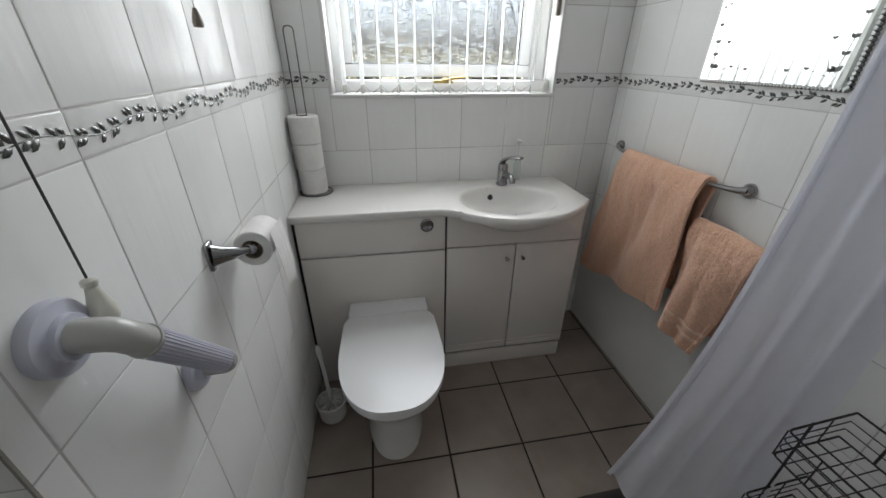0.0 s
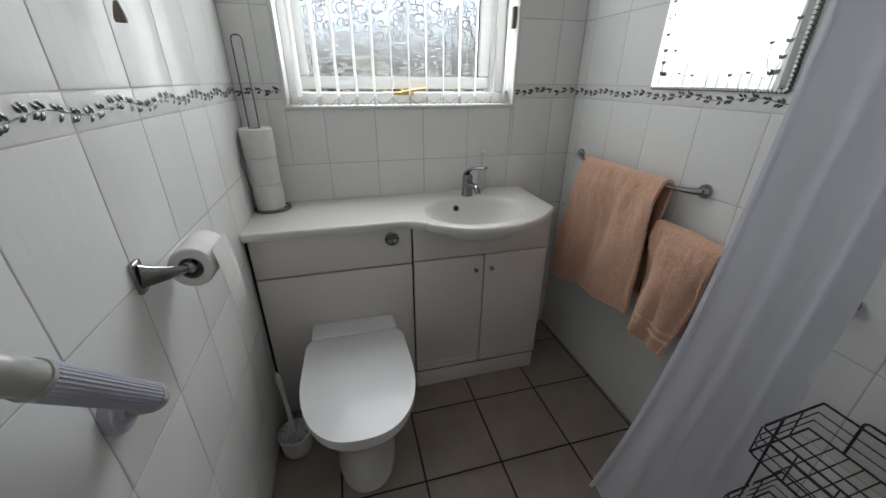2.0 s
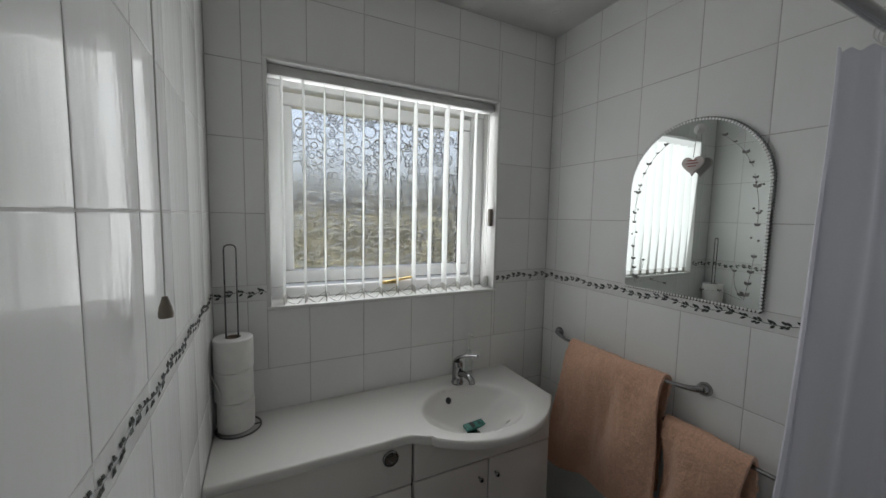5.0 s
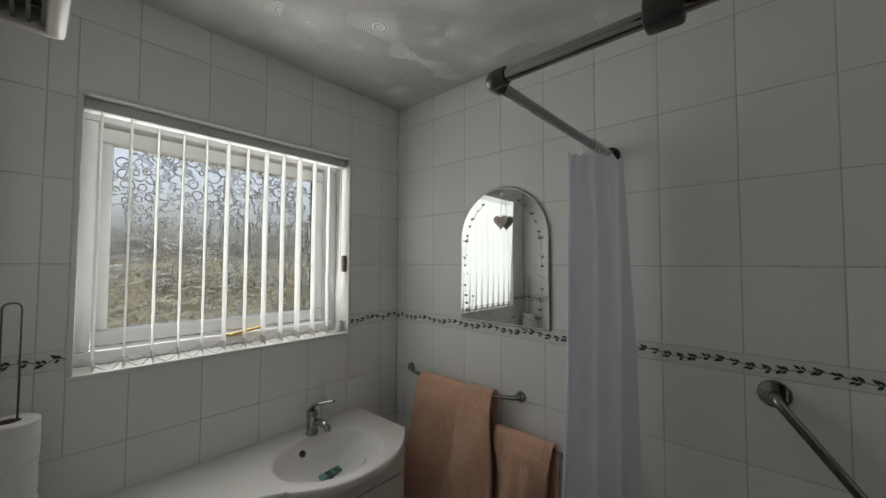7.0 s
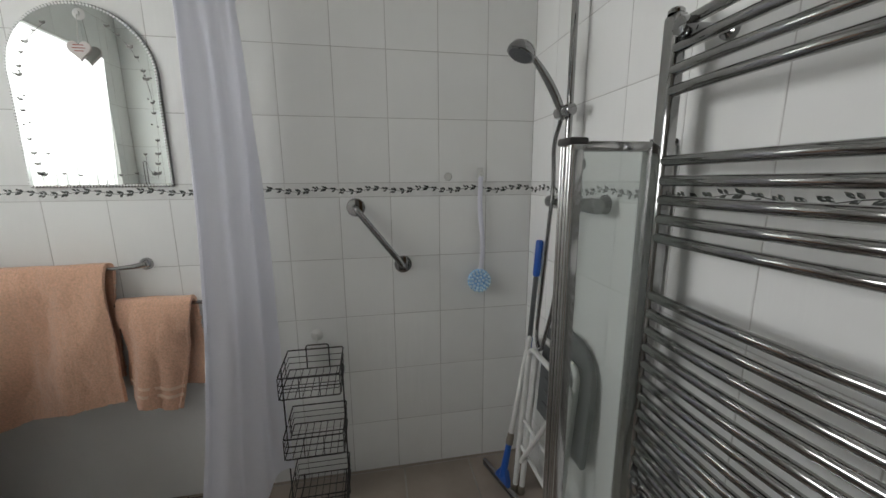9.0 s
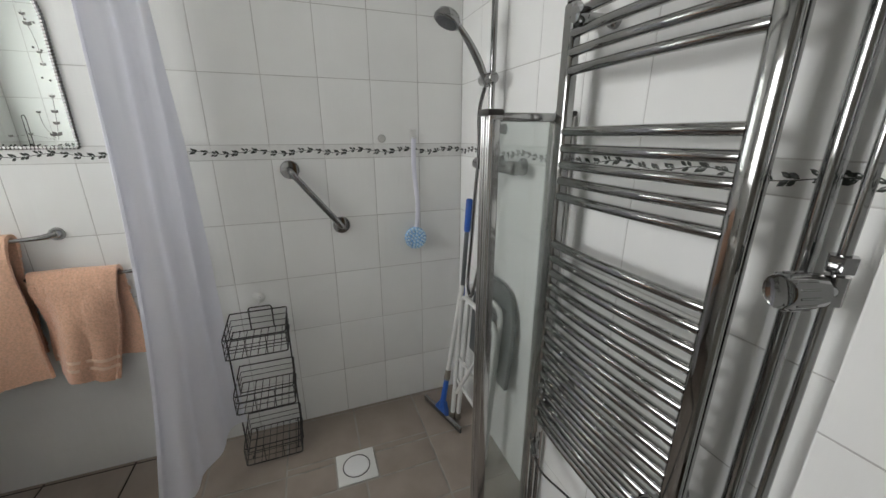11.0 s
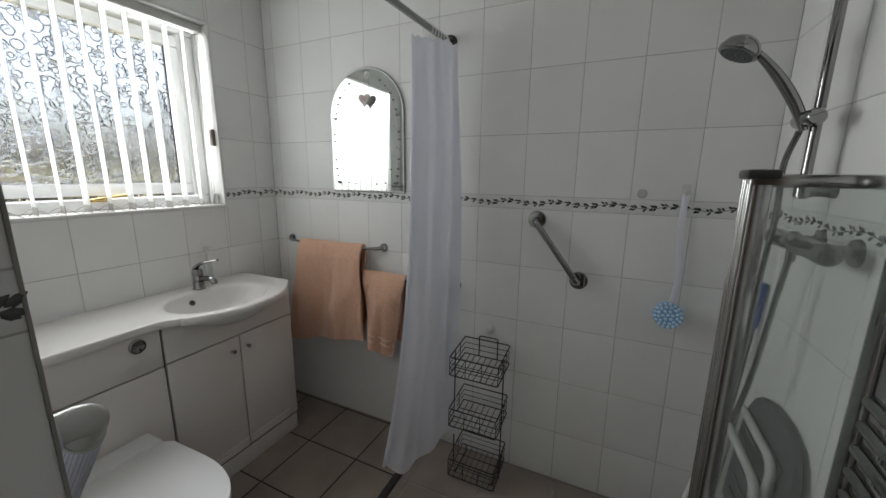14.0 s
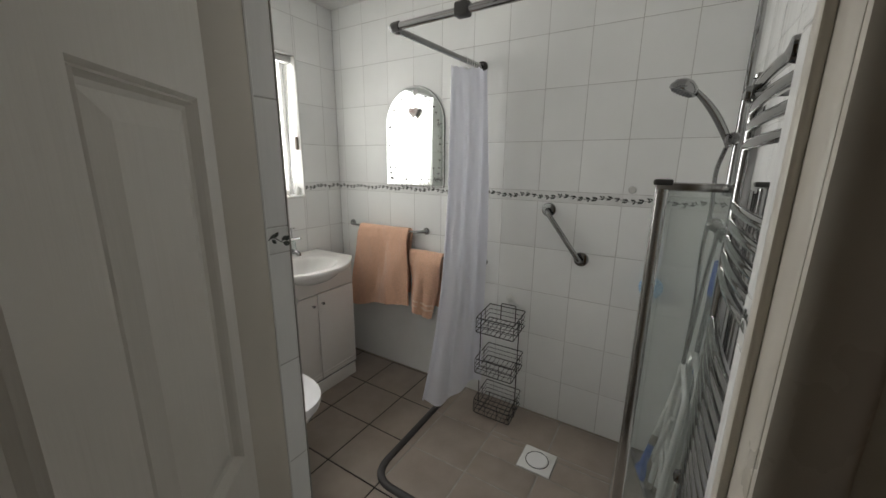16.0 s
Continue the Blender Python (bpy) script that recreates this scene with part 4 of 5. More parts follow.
for i in range(n):
    a, b = Vector(outline[i]), Vector(outline[(i + 1) % n])
    c = (a + b) / 2 + (cen - (a + b) / 2).normalized() * 0.004
    d = (b - a).normalized()
    q = Vector((-d.y, d.x))
    for sx, hx in ((0.0043, 0.0042),):
        ring = [bead_bm.verts.new((XF - 0.0003, *(c + d * sx * math.cos(w) + q * hx * math.sin(w)))) for w in [math.pi * k / 4 for k in range(8)]]
        tip = bead_bm.verts.new((XF - 0.0022, *c))
        for k in range(8):
            bead_bm.faces.new((ring[k], ring[(k + 1) % 8], tip))
part("bead_edge", bead_bm, BEAD, mir, "row of white notches with painted glints")


def sprig(bm, pts, leaves, size):
    """A fine etched stem with small leaves, lying on the mirror."""
    line = spline([(XF - 0.0009, y, z) for y, z in pts], 6)
    tube(bm, line, 0.00035, 4)
    for t, s in leaves:
        p = line[min(len(line) - 1, int(t * (len(line) - 1)))]
        for da in (-0.7, 0.7):
            dd = Vector((0, math.sin(da) * size * s * 0.62, math.cos(da) * size * s * 0.62))
            sd = Vector((0, dd.z, -dd.y)) * 0.32
            bm.faces.new([bm.verts.new(p + Vector((-0.0004, 0, 0)) + q) for q in (Vector(), dd * 0.5 + sd, dd, dd * 0.5 - sd)])


for sgn in (1, -1):
    sb = bmesh.new()
    e = cy + sgn * (cy - MY0)
    i = -sgn
    sprig(sb, [(e + i * 0.045, 1.33), (e + i * 0.035, 1.40), (e + i * 0.028, 1.47)], [(0.1, 1.4), (0.35, 1), (0.6, 1), (0.98, 0.8)], 0.022)
    sprig(sb, [(e + i * 0.05, 1.335), (e + i * 0.07, 1.37), (e + i * 0.075, 1.42)], [(0.1, 1.2), (0.98, 0.8)], 0.018)
    sprig(sb, [(e + i * 0.05, 1.33), (e + i * 0.11, 1.345), (e + i * 0.17, 1.338)], [(0.5, 0.8), (0.98, 0.8)], 0.018)
    sprig(sb, [(e + i * 0.028, 1.55), (e + i * 0.030, 1.62), (e + i * 0.045, 1.70)], [(0.02, 0.9), (0.3, 0.8), (0.75, 1.3), (0.98, 0.9)], 0.02)
    sprig(sb, [(e + i * 0.05, 1.72), (e + i * 0.085, 1.78), (e + i * 0.14, 1.83)], [(0.1, 0.8), (0.4, 1.2), (0.7, 0.7), (0.98, 1.0)], 0.02)
    for dz in (1.50, 1.585, 1.66):
        for dy in (0.022, 0.040):
            c = Vector((XF - 0.0012, e + i * dy, dz + 40 * dy * 0.01))
            sb.faces.new([sb.verts.new(c + Vector((0, 0.0032 * math.cos(a), 0.0032 * math.sin(a)))) for a in (0, 1.05, 2.1, 3.14, 4.2, 5.24)])
    part("etched_sprig", sb, ETCH, mir, "etched flower sprig", smooth=False)

heart = thing("hanging_heart", (1.065, 1.047, 1.735), "off-white wooden heart hung in front of the mirror", "ornament")
ho = []
for k in range(48):
    a = 2 * math.pi * k / 48
    ho.append((0.0021 * 16 * math.sin(a) ** 3, 0.0021 * (13 * math.cos(a) - 5 * math.cos(2 * a) - 2 * math.cos(3 * a) - math.cos(4 * a))))
hm = Matrix.Translation((1.066, 1.047, 1.742)) @ Matrix(((0, 0, 1, 0), (1, 0, 0, 0), (0, 1, 0, 0), (0, 0, 0, 1)))
part("plaque", prism(bmesh.new(), ho, -0.004, 0.004, 0.0012, hm), HEART_M, heart)
for dz, w in ((0.012, 0.015), (0.003, 0.019), (-0.006, 0.013)):
    part("printed_line", boxed(1.0612, 1.0618, 1.047 - w, 1.047 + w, 1.742 + dz, 1.742 + dz + 0.003), RED_INK, heart, "faded red lettering", smooth=False)
part("string", tubed([(1.066, 1.047, 1.765), (1.078, 1.047, 1.852)], 0.0012, 6), CORD_W, heart)
part("suction_hook", lathed([(0.0, 0.012), (0.006, 0.012), (0.008, 0.006), (0.017, 0.002), (0.018, 0.0)], axis((XF, 1.047, 1.857), (-1, 0, 0)), 20), PLASTIC_W, heart)

# ---------------------------------------------------------------- shower rail and curtain
RX, RY, RZ = 0.326, 0.600, 1.914
rail = thing("shower_rail", (RX, RY, RZ), "chrome corner shower rail with dark joints and ceiling support", "shower rail")
RAIL_S, RAIL_E = Vector((0.336, SOUTH, 1.931)), Vector((EAST, 0.612, 1.944))
corner = Vector((RX, RY, RZ))
way_s, way_e = (RAIL_S - corner).normalized(), (RAIL_E - corner).normalized()
part("long_tube", tubed([corner + way_s * 0.015, RAIL_S], 0.0125, 16), CHROME, rail)
part("short_tube", tubed([corner + way_e * 0.015, RAIL_E], 0.0125, 16), CHROME, rail)
part("elbow", tubed(rounded([corner + way_s * 0.035, corner, corner + way_e * 0.035], 0.018, 8), 0.0165, 16), SMOKE, rail, "dark corner joint")
for at, way in ((RAIL_E, -way_e), (RAIL_S, -way_s)):
    part("wall_flange", lathed([(0.0, 0.022), (0.016, 0.022), (0.019, 0.012), (0.030, 0.008), (0.032, 0.0)], axis(at, way), 24), SMOKE, rail, "dark wall flange")
mid_at = corner.lerp(RAIL_S, 0.252)
mid = part("support_clamp", boxed(mid_at.x - 0.019, mid_at.x + 0.019, mid_at.y - 0.025, mid_at.y + 0.025, mid_at.z - 0.020, mid_at.z + 0.024, bevel=0.007), SMOKE, rail, "dark support clamp")
part("support_rod", tubed([mid_at + Vector((0, 0, 0.02)), (mid_at.x, mid_at.y, TOP)], 0.008, 12), CHROME, mid)

curtain = thing("shower_curtain", (0.9, 0.62, 0.12), "white fabric shower curtain drawn to the wall", "shower curtain")


def curtain_at(u, v):
    """u runs across the drawn curtain, v from the rail down."""
    ta, tb = Vector((0.870, 0.672)), Vector((1.035, 0.548))
    ba, bb = Vector((0.690, 0.725)), Vector((0.955, 0.490))
    k = v ** 3.0
    a, b = ta.lerp(ba, k), tb.lerp(bb, k)
    b = b + Vector((0.030, -0.015)) * math.sin(math.pi * min(1, v * 1.15)) ** 1.0
    p = a.lerp(b, u)
    d = (b - a).normalized()
    nrm = Vector((-d.y, d.x))
    amp = 0.012 + 0.020 * min(1, v * 1.6)
    fold = math.sin(u * 15 + 0.9 * math.sin(v * 2.3) + 0.4) * amp * 0.6 + 0.2 * amp * math.sin(u * 31 + v * 1.5) * (1 - v) + 0.010 * math.sin(u * 8 + v * 2.2)
    p = p + nrm * fold * (0.35 if u < 0.04 else 1.0)
    wr = noise.noise((u * 9, v * 7, 2)) * 0.005
    x = min(p.x + nrm.x * wr, EAST - 0.012)
    z = 1.915 - v * (1.795 + 0.045 * math.sin(u * 5.0) - 0.03 * u) + 0.004 * math.cos(u * 44) * (1 - v)
    return (x, p.y + nrm.y * wr, z)


part("cloth", sheet(bmesh.new(), curtain_at, 150, 70, 0.0009), CURTAIN, curtain)
part("side_hem", tubed([Vector(curtain_at(0.085, v / 60)) + Vector((-0.0006, 0.0006, 0)) for v in range(61)], 0.0013, 6), CURTAIN, curtain, "stitched side hem")
part("bottom_hem", tubed([curtain_at(u / 120, 0.996) for u in range(121)], 0.0018, 6), CURTAIN, curtain, "stitched bottom hem")
for k in range(7):
    x = 0.885 + 0.025 * k
    part("ring", tubed([(x, RY + 0.008 + 0.021 * math.cos(a), RZ + 0.014 + 0.024 * math.sin(a)) for a in [2 * math.pi * i / 16 for i in range(17)]], 0.0016, 6), PLASTIC_W, curtain)

# ---------------------------------------------------------------- shower threshold and drain
strip = thing("shower_threshold", (0.6, 0.71, 0), "dark grey rubber threshold strip curving round the shower floor", "threshold")
ts = rounded([(EAST, 0.722, 0.0), (0.232, 0.700, 0.0), (0.232, SOUTH, 0.0)], 0.13, 12)
part("strip", tubed(ts, 0.019, 12, squash=(1, 1, 0.9)), RUBBER, strip)
drain = thing("floor_drain", (0.742, 0.068, 0), "square white floor drain with round grey cover", "drain")
part("plate", boxed(0.664, 0.820, -0.012, 0.146, 0.0, 0.006, bevel=0.002), PLASTIC_W, drain)
part("cover", lathed([(0.0, 0.0095), (0.050, 0.009), (0.053, 0.006)], Matrix.Translation((0.742, 0.067, 0.0005)), 36), UPVC, drain)
part("ring", tubed([(0.742 + 0.055 * math.cos(a), 0.067 + 0.055 * math.sin(a), 0.0066) for a in [2 * math.pi * k / 40 for k in range(41)]], 0.0022, 6), SMOKE, drain, "dark ring joint")

# ---------------------------------------------------------------- chrome grab bar, brush and hooks on the east wall
gb = thing("grab_bar_chrome", (EAST, 0.11, 1.09), "slanted chrome grab bar on white tiles", "grab bar")
ga, gbp = Vector((EAST, 0.200, 1.212)), Vector((EAST, 0.017, 0.970))
for p in (ga, gbp):
    part("flange", lathed([(0.0, 0.012), (0.018, 0.012), (0.034, 0.008), (0.037, 0.003), (0.037, 0.0)], axis(p, (-1, 0, 0)), 28), CHROME, gb)
off = Vector((-0.052, 0, 0))
part("bar", tubed(rounded([ga, ga + off, gbp + off, gbp], 0.035, 10), 0.0125, 16), CHROME, gb)

hook = thing("brush_hook", (EAST, -0.315, 1.345), "small white adhesive hook on tiles", "hook")
part("base", boxed(EAST - 0.006, EAST, -0.327, -0.303, 1.325, 1.368, bevel=0.004), PLASTIC_W, hook)
part("prong", tubed(spline([(EAST - 0.004, -0.315, 1.340), (EAST - 0.016, -0.315, 1.330), (EAST - 0.024, -0.315, 1.336)], 5), 0.004, 8), PLASTIC_W, hook)
bb2 = thing("bath_brush", (EAST - 0.02, -0.315, 0.87), "long-handled white bath brush with pale blue pad", "bath brush")
hp = spline([(EAST - 0.017, -0.315, 1.335), (EAST - 0.017, -0.313, 1.30), (EAST - 0.015, -0.313, 1.20), (EAST - 0.019, -0.325, 1.05), (EAST - 0.024, -0.320, 0.965), (EAST - 0.026, -0.312, 0.925)], 6)
part("handle", tubed(hp, 0.009, 10, squash=(0.55, 1.15, 1)), BRUSH_W, bb2, "white lilac handle")
part("loop", tubed([(EAST - 0.018, -0.315 + 0.010 * math.cos(a), 1.338 + 0.013 * math.sin(a)) for a in [2 * math.pi * k / 16 for k in range(17)]], 0.0022, 6), PLASTIC_W, bb2)
pm = axis((EAST - 0.030, -0.308, 0.888), (-1, 0.15, 0.1))
part("pad_back", lathed([(0.0, -0.014), (0.042, -0.013), (0.050, -0.004), (0.050, 0.006), (0.046, 0.010), (0.0, 0.011)], pm, 28), PALEBLUE, bb2, "pale blue round pad")
nub_mesh = to_mesh("massage_nub", lathed([(0.006, 0.0), (0.0056, 0.006), (0.003, 0.009), (0.0, 0.0098)], seg=8), PALEBLUE2)
for rr, cnt in ((0.0, 1), (0.016, 6), (0.031, 12), (0.043, 17)):
    for k in range(cnt):
        a = 2 * math.pi * k / cnt + rr * 9
        piece("massage_nub", nub_mesh, pm @ Matrix.Translation((rr * math.cos(a), rr * math.sin(a), 0.010)), bb2)
dot = thing("suction_mark", (EAST, -0.178, 1.331), "grey round adhesive mark on tiles", "mark")
part("disc", lathed([(0.0, 0.003), (0.014, 0.003), (0.017, 0.0)], axis((EAST, -0.178, 1.331), (-1, 0, 0)), 20), BLIND_RAIL, dot)

# ---------------------------------------------------------------- wire caddy
caddy = thing("shower_caddy", (0.985, 0.39, 0), "dark wire three-tier shower caddy on the floor", "caddy")


def basket(z, tip, y0, y1, x0, x1, h):
    """One wire basket: heavy rims, thin side wires and floor wires."""
    bm = bmesh.new()

    def q(x, y, zz):
        return (x, y, zz - tip * (x1 - x) / (x1 - x0))
    for zz, r in ((z, 0.0028), (z - h, 0.0026), (z - h * 0.35, 0.0015), (z - h * 0.66, 0.0015)):
        tube(bm, rounded([q(x1, y1, zz), q(x0, y1, zz), q(x0, y0, zz), q(x1, y0, zz), q(x1, y1, zz)], 0.012, 4), r, 6)
    for i in range(4):
        y = y0 + (y1 - y0) * (i / 3)
        tube(bm, [q(x0, y, z), q(x0, y, z - h)], 0.0018, 5)
    for i in range(1, 8):
        y = y0 + (y1 - y0) * i / 8
        tube(bm, [q(x0, y, z - h), q(x1, y, z - h)], 0.0015, 5)
    for i in range(1, 3):
        x = x0 + (x1 - x0) * i / 3
        tube(bm, [q(x, y0, z - h), q(x, y1, z - h)], 0.0022, 6)
        for y in (y0, y1):
            tube(bm, [q(x, y, z), q(x, y, z - h)], 0.0018, 5)
    return bm


for z, tip, h in ((0.632, 0.022, 0.085), (0.380, 0.022, 0.085), (0.128, 0.03, 0.085)):
    part("basket", basket(z, tip, 0.280, 0.500, 0.893, 1.076, h), WIRE, caddy)
for y in (0.2765, 0.5035):
    part("upright", tubed([(0.965, y, 0.615), (0.965, y, 0.02)], 0.003, 8), WIRE, caddy)
part("back_loop", tubed(rounded([(1.080, 0.340, 0.545), (1.080, 0.340, 0.648), (1.080, 0.430, 0.648), (1.080, 0.430, 0.545)], 0.012, 5), 0.0028, 8), WIRE, caddy)
for y in (0.300, 0.480):
    part("foot", tubed(rounded([(1.076, y, 0.045), (1.076, y, 0.0045), (0.93, y, 0.0045), (0.93, y, 0.02)], 0.01, 4), 0.003, 8), WIRE, caddy)
cup = thing("suction_cup", (EAST, 0.385, 0.68), "clear white suction cup hook above the caddy", "suction cup")
part("cup", lathed([(0.0, 0.016), (0.007, 0.016), (0.008, 0.009), (0.022, 0.004), (0.025, 0.0)], axis((EAST, 0.385, 0.682), (-1, 0, 0)), 24), PLASTIC_W, cup)
part("hook", tubed(rounded([(EAST - 0.012, 0.385, 0.68), (EAST - 0.022, 0.385, 0.67), (EAST - 0.020, 0.385, 0.650)], 0.008, 4), 0.0025, 8), PLASTIC_W, cup)

# ---------------------------------------------------------------- riser rail, handset, valve
sr = thing("shower_riser", (0.70, SOUTH, 1.36), "chrome shower riser rail with hand shower and hose", "shower")
SRX, SRY = 0.700, -0.488
part("rail", tubed([(SRX, SRY, 1.345), (SRX, SRY, 2.004)], 0.0105, 16), CHROME, sr)
for z in (1.960, 1.365):
    bk = bmesh.new()
    tube(bk, [(SRX, SOUTH, z), (SRX, SOUTH + 0.02, z), (SRX, SRY + 0.012, z)], 0.014, 16, radii=[0.019, 0.015, 0.015])
    lathe(bk, [(0.0, -0.017), (0.0165, -0.016), (0.0165, 0.016), (0.0, 0.017)], Matrix.Translation((SRX, SRY, z)), 20)
    part("bracket", bk, CHROME, sr)
sl = bmesh.new()
tube(sl, [(SRX - 0.045, SRY + 0.016, 1.526), (SRX - 0.040, SRY + 0.016, 1.526), (SRX + 0.040, SRY + 0.016, 1.526), (SRX + 0.045, SRY + 0.016, 1.526)], 0.019, 18, radii=[0.015, 0.019, 0.019, 0.015])
part("slider", sl, CHROME, sr)
hs = spline([(SRX, -0.468, 1.500), (SRX, -0.456, 1.535), (SRX, -0.428, 1.588), (SRX, -0.392, 1.640), (SRX - 0.004, -0.348, 1.688)], 8)
hr = [0.0085 + 0.0045 * math.sin(math.pi * min(1, i / (len(hs) - 1) * 1.05)) for i in range(len(hs))]
handset = part("handset", tubed(hs, 0.012, 16, radii=hr), CHROME, sr)
hm2 = axis((SRX - 0.006, -0.322, 1.688), (-0.05, 0.42, -0.90))
part("spray_head", lathed([(0.0, -0.030), (0.018, -0.028), (0.036, -0.016), (0.044, 0.002), (0.043, 0.010), (0.038, 0.013), (0.0, 0.014)], hm2, 32), CHROME, handset)
nz = bmesh.new()
lathe(nz, [(0.0, 0.0148), (0.035, 0.0142), (0.036, 0.012)], hm2, 28)
for rr, cnt in ((0.010, 6), (0.020, 12), (0.030, 18)):
    for k in range(cnt):
        a = 2 * math.pi * k / cnt
        lathe(nz, [(0.0018, 0.0), (0.0014, 0.003), (0.0, 0.0032)], hm2 @ Matrix.Translation((rr * math.cos(a), rr * math.sin(a), 0.0145)), 6)
part("nozzle_plate", nz, GREY_P, handset, "grey nozzle plate")
VZ, VY = 1.243, -0.478
hose = spline([(0.665, VY, VZ - 0.02), (0.668, VY + 0.01, 1.10), (0.685, VY + 0.02, 0.90), (0.735, VY + 0.025, 0.735), (0.775, VY + 0.022, 0.700), (0.800, VY + 0.02, 0.76), (0.770, VY + 0.02, 0.95), (0.725, VY + 0.03, 1.15), (0.715, SRY + 0.035, 1.30), (0.712, SRY + 0.04, 1.42), (SRX + 0.004, -0.462, 1.500)], 34)
hrad = [0.0066 + (0.0009 if i % 2 else -0.0005) for i in range(len(hose))]
part("hose", tubed(hose, 0.0065, 10, radii=hrad), CHROME, sr, "ribbed chrome hose")

valve = thing("shower_valve", (0.64, SOUTH, VZ), "chrome thermostatic bar shower valve", "shower valve")
part("bar_body", tubed([(0.545, VY, VZ), (0.735, VY, VZ)], 0.021, 20), CHROME, valve)
for xx, d in ((0.735, 1), (0.545, -1)):
    part("control_knob", lathed([(0.0175, -0.002), (0.0215, 0.0), (0.0225, 0.018), (0.0225, 0.044), (0.019, 0.050), (0.0, 0.051)], axis((xx, VY, VZ), (d, 0, 0)), 20), CHROME, valve)
for xx in (0.565, 0.715):
    part("wall_elbow", lathed([(0.030, 0.0), (0.028, 0.007), (0.014, 0.012), (0.014, 0.062)], axis((xx, SOUTH, VZ), (0, 1, 0)), 20), CHROME, valve)
part("dial", lathed([(0.0, 0.030), (0.012, 0.029), (0.017, 0.022), (0.015, 0.0)], axis((0.585, VY + 0.016, VZ + 0.010), (0, 0.8, 0.6)), 18), CHROME, valve)
part("outlet", tubed([(0.665, VY, VZ - 0.018), (0.665, VY, VZ - 0.045)], 0.010, 12), CHROME, valve)

# ---------------------------------------------------------------- glass screen
scr = thing("shower_screen", (0.335, -0.42, 0), "narrow folding glass shower screen in chrome frame", "shower screen")
SX0 = 0.335


def profile_post(y0, y1, z0, z1, flutes):
    """An upright with rounded flutes on both faces."""
    bm = boxed(SX0 - 0.011, SX0 + 0.011, y0, y1, z0, z1, bevel=0.003)
    w = (y1 - y0) / flutes
    for k in range(flutes):
        for s in (-1, 1):
            tube(bm, [(SX0 + s * 0.011, y0 + w * (k + 0.5), z0 + 0.002), (SX0 + s * 0.011, y0 + w * (k + 0.5), z1 - 0.002)], w * 0.42, 10)
    return bm


part("wall_post", profile_post(SOUTH, SOUTH + 0.045, 0.015, 1.392, 2), ALU, scr)
for dx in (0.0, 0.028):
    op = part("outer_post", boxed(SX0 + dx - 0.0115, SX0 + dx + 0.0115, -0.322, -0.293, 0.015, 1.388, bevel=0.005, seg=3), ALU, scr)
    for k in (-0.006, 0.006):
        part("flute", tubed([(SX0 + dx + k, -0.2935, 0.017), (SX0 + dx + k, -0.2935, 1.387)], 0.0042, 10), ALU, op)
part("hinge_post", profile_post(-0.520 + 0.022, -0.478, 0.02, 1.386, 1), ALU, scr)
part("top_bar", boxed(SX0 - 0.012, SX0 + 0.012, SOUTH + 0.03, -0.290, 1.376, 1.398, bevel=0.005), ALU, scr)
part("bottom_bar", boxed(SX0 - 0.010, SX0 + 0.010, SOUTH + 0.045, -0.322, 0.017, 0.040, bevel=0.004), ALU, scr)
part("corner_cap", boxed(SX0 - 0.014, SX0 + 0.042, -0.330, -0.284, 1.389, 1.405, bevel=0.005), SMOKE, scr, "dark corner cap")
part("corner_cap", boxed(SX0 - 0.016, SX0 + 0.016, SOUTH, SOUTH + 0.050, 1.3925, 1.405, bevel=0.004), SMOKE, scr, "dark corner cap")
part("floor_cap", boxed(SX0 - 0.014, SX0 + 0.042, -0.330, -0.284, 0.003, 0.016, bevel=0.004), SMOKE, scr)
part("floor_cap", boxed(SX0 - 0.016, SX0 + 0.016, SOUTH, SOUTH + 0.050, 0.003, 0.016, bevel=0.004), SMOKE, scr)
gl = part("glass", boxed(SX0 - 0.002, SX0 + 0.002, SOUTH + 0.045, -0.320, 0.038, 1.378), CLEAR_GLASS, scr, "pale green clear glass", smooth=False)
gl.visible_shadow = False

# ---------------------------------------------------------------- towel radiator, pipes and valves
rad = thing("towel_radiator", (0.05, SOUTH, 0.43), "chrome ladder towel radiator on tiled wall", "radiator")
RYP = -0.462
for x in (0.268, -0.166):
    pb = boxed(x - 0.0195, x + 0.0195, RYP - 0.016, RYP + 0.014, 0.445, 1.628, bevel=0.010, seg=4)
    post = part("upright", pb, RAD, rad)
    part("end_plug", lathed([(0.015, 0.0), (0.015, 0.006), (0.0115, 0.010), (0.0, 0.011)], Matrix.Translation((x, RYP, 1.627)), 18), RAD, post)
zs = [1.600 - 0.0385 * k for k in range(4)] + [1.352 - 0.0390 * k for k in range(5)] + [1.070 - 0.0400 * k for k in range(15)]
bars = [(x, RYP + 0.004 + 0.010 * (1 - ((x - 0.051) / 0.202) ** 2), 0.0) for x in [0.253 - 0.404 * i / 14 for i in range(15)]]
bar_me = to_mesh("bar", tubed(bars, 0.0108, 14), RAD)
for z in zs:
    piece("bar", bar_me, Matrix.Translation((0, 0, z)), rad)
for x in (0.225, -0.132):
    for z in (1.589, 0.62):
        part("wall_bracket", lathed([(0.019, 0.0), (0.017, 0.01), (0.009, 0.014), (0.009, 0.080), (0.016, 0.086), (0.0195, 0.098), (0.016, 0.112), (0.0, 0.116)], axis((x, SOUTH, z), (0, 1, 0)), 20), CHROME, rad)
vb2 = bmesh.new()
lathe(vb2, [(0.0, 0.0), (0.012, 0.0), (0.012, 0.022), (0.016, 0.024), (0.016, 0.034), (0.010, 0.038), (0.010, 0.060), (0.0, 0.061)], axis((0.268, RYP, 0.446), (0, 0, -1)), 16)
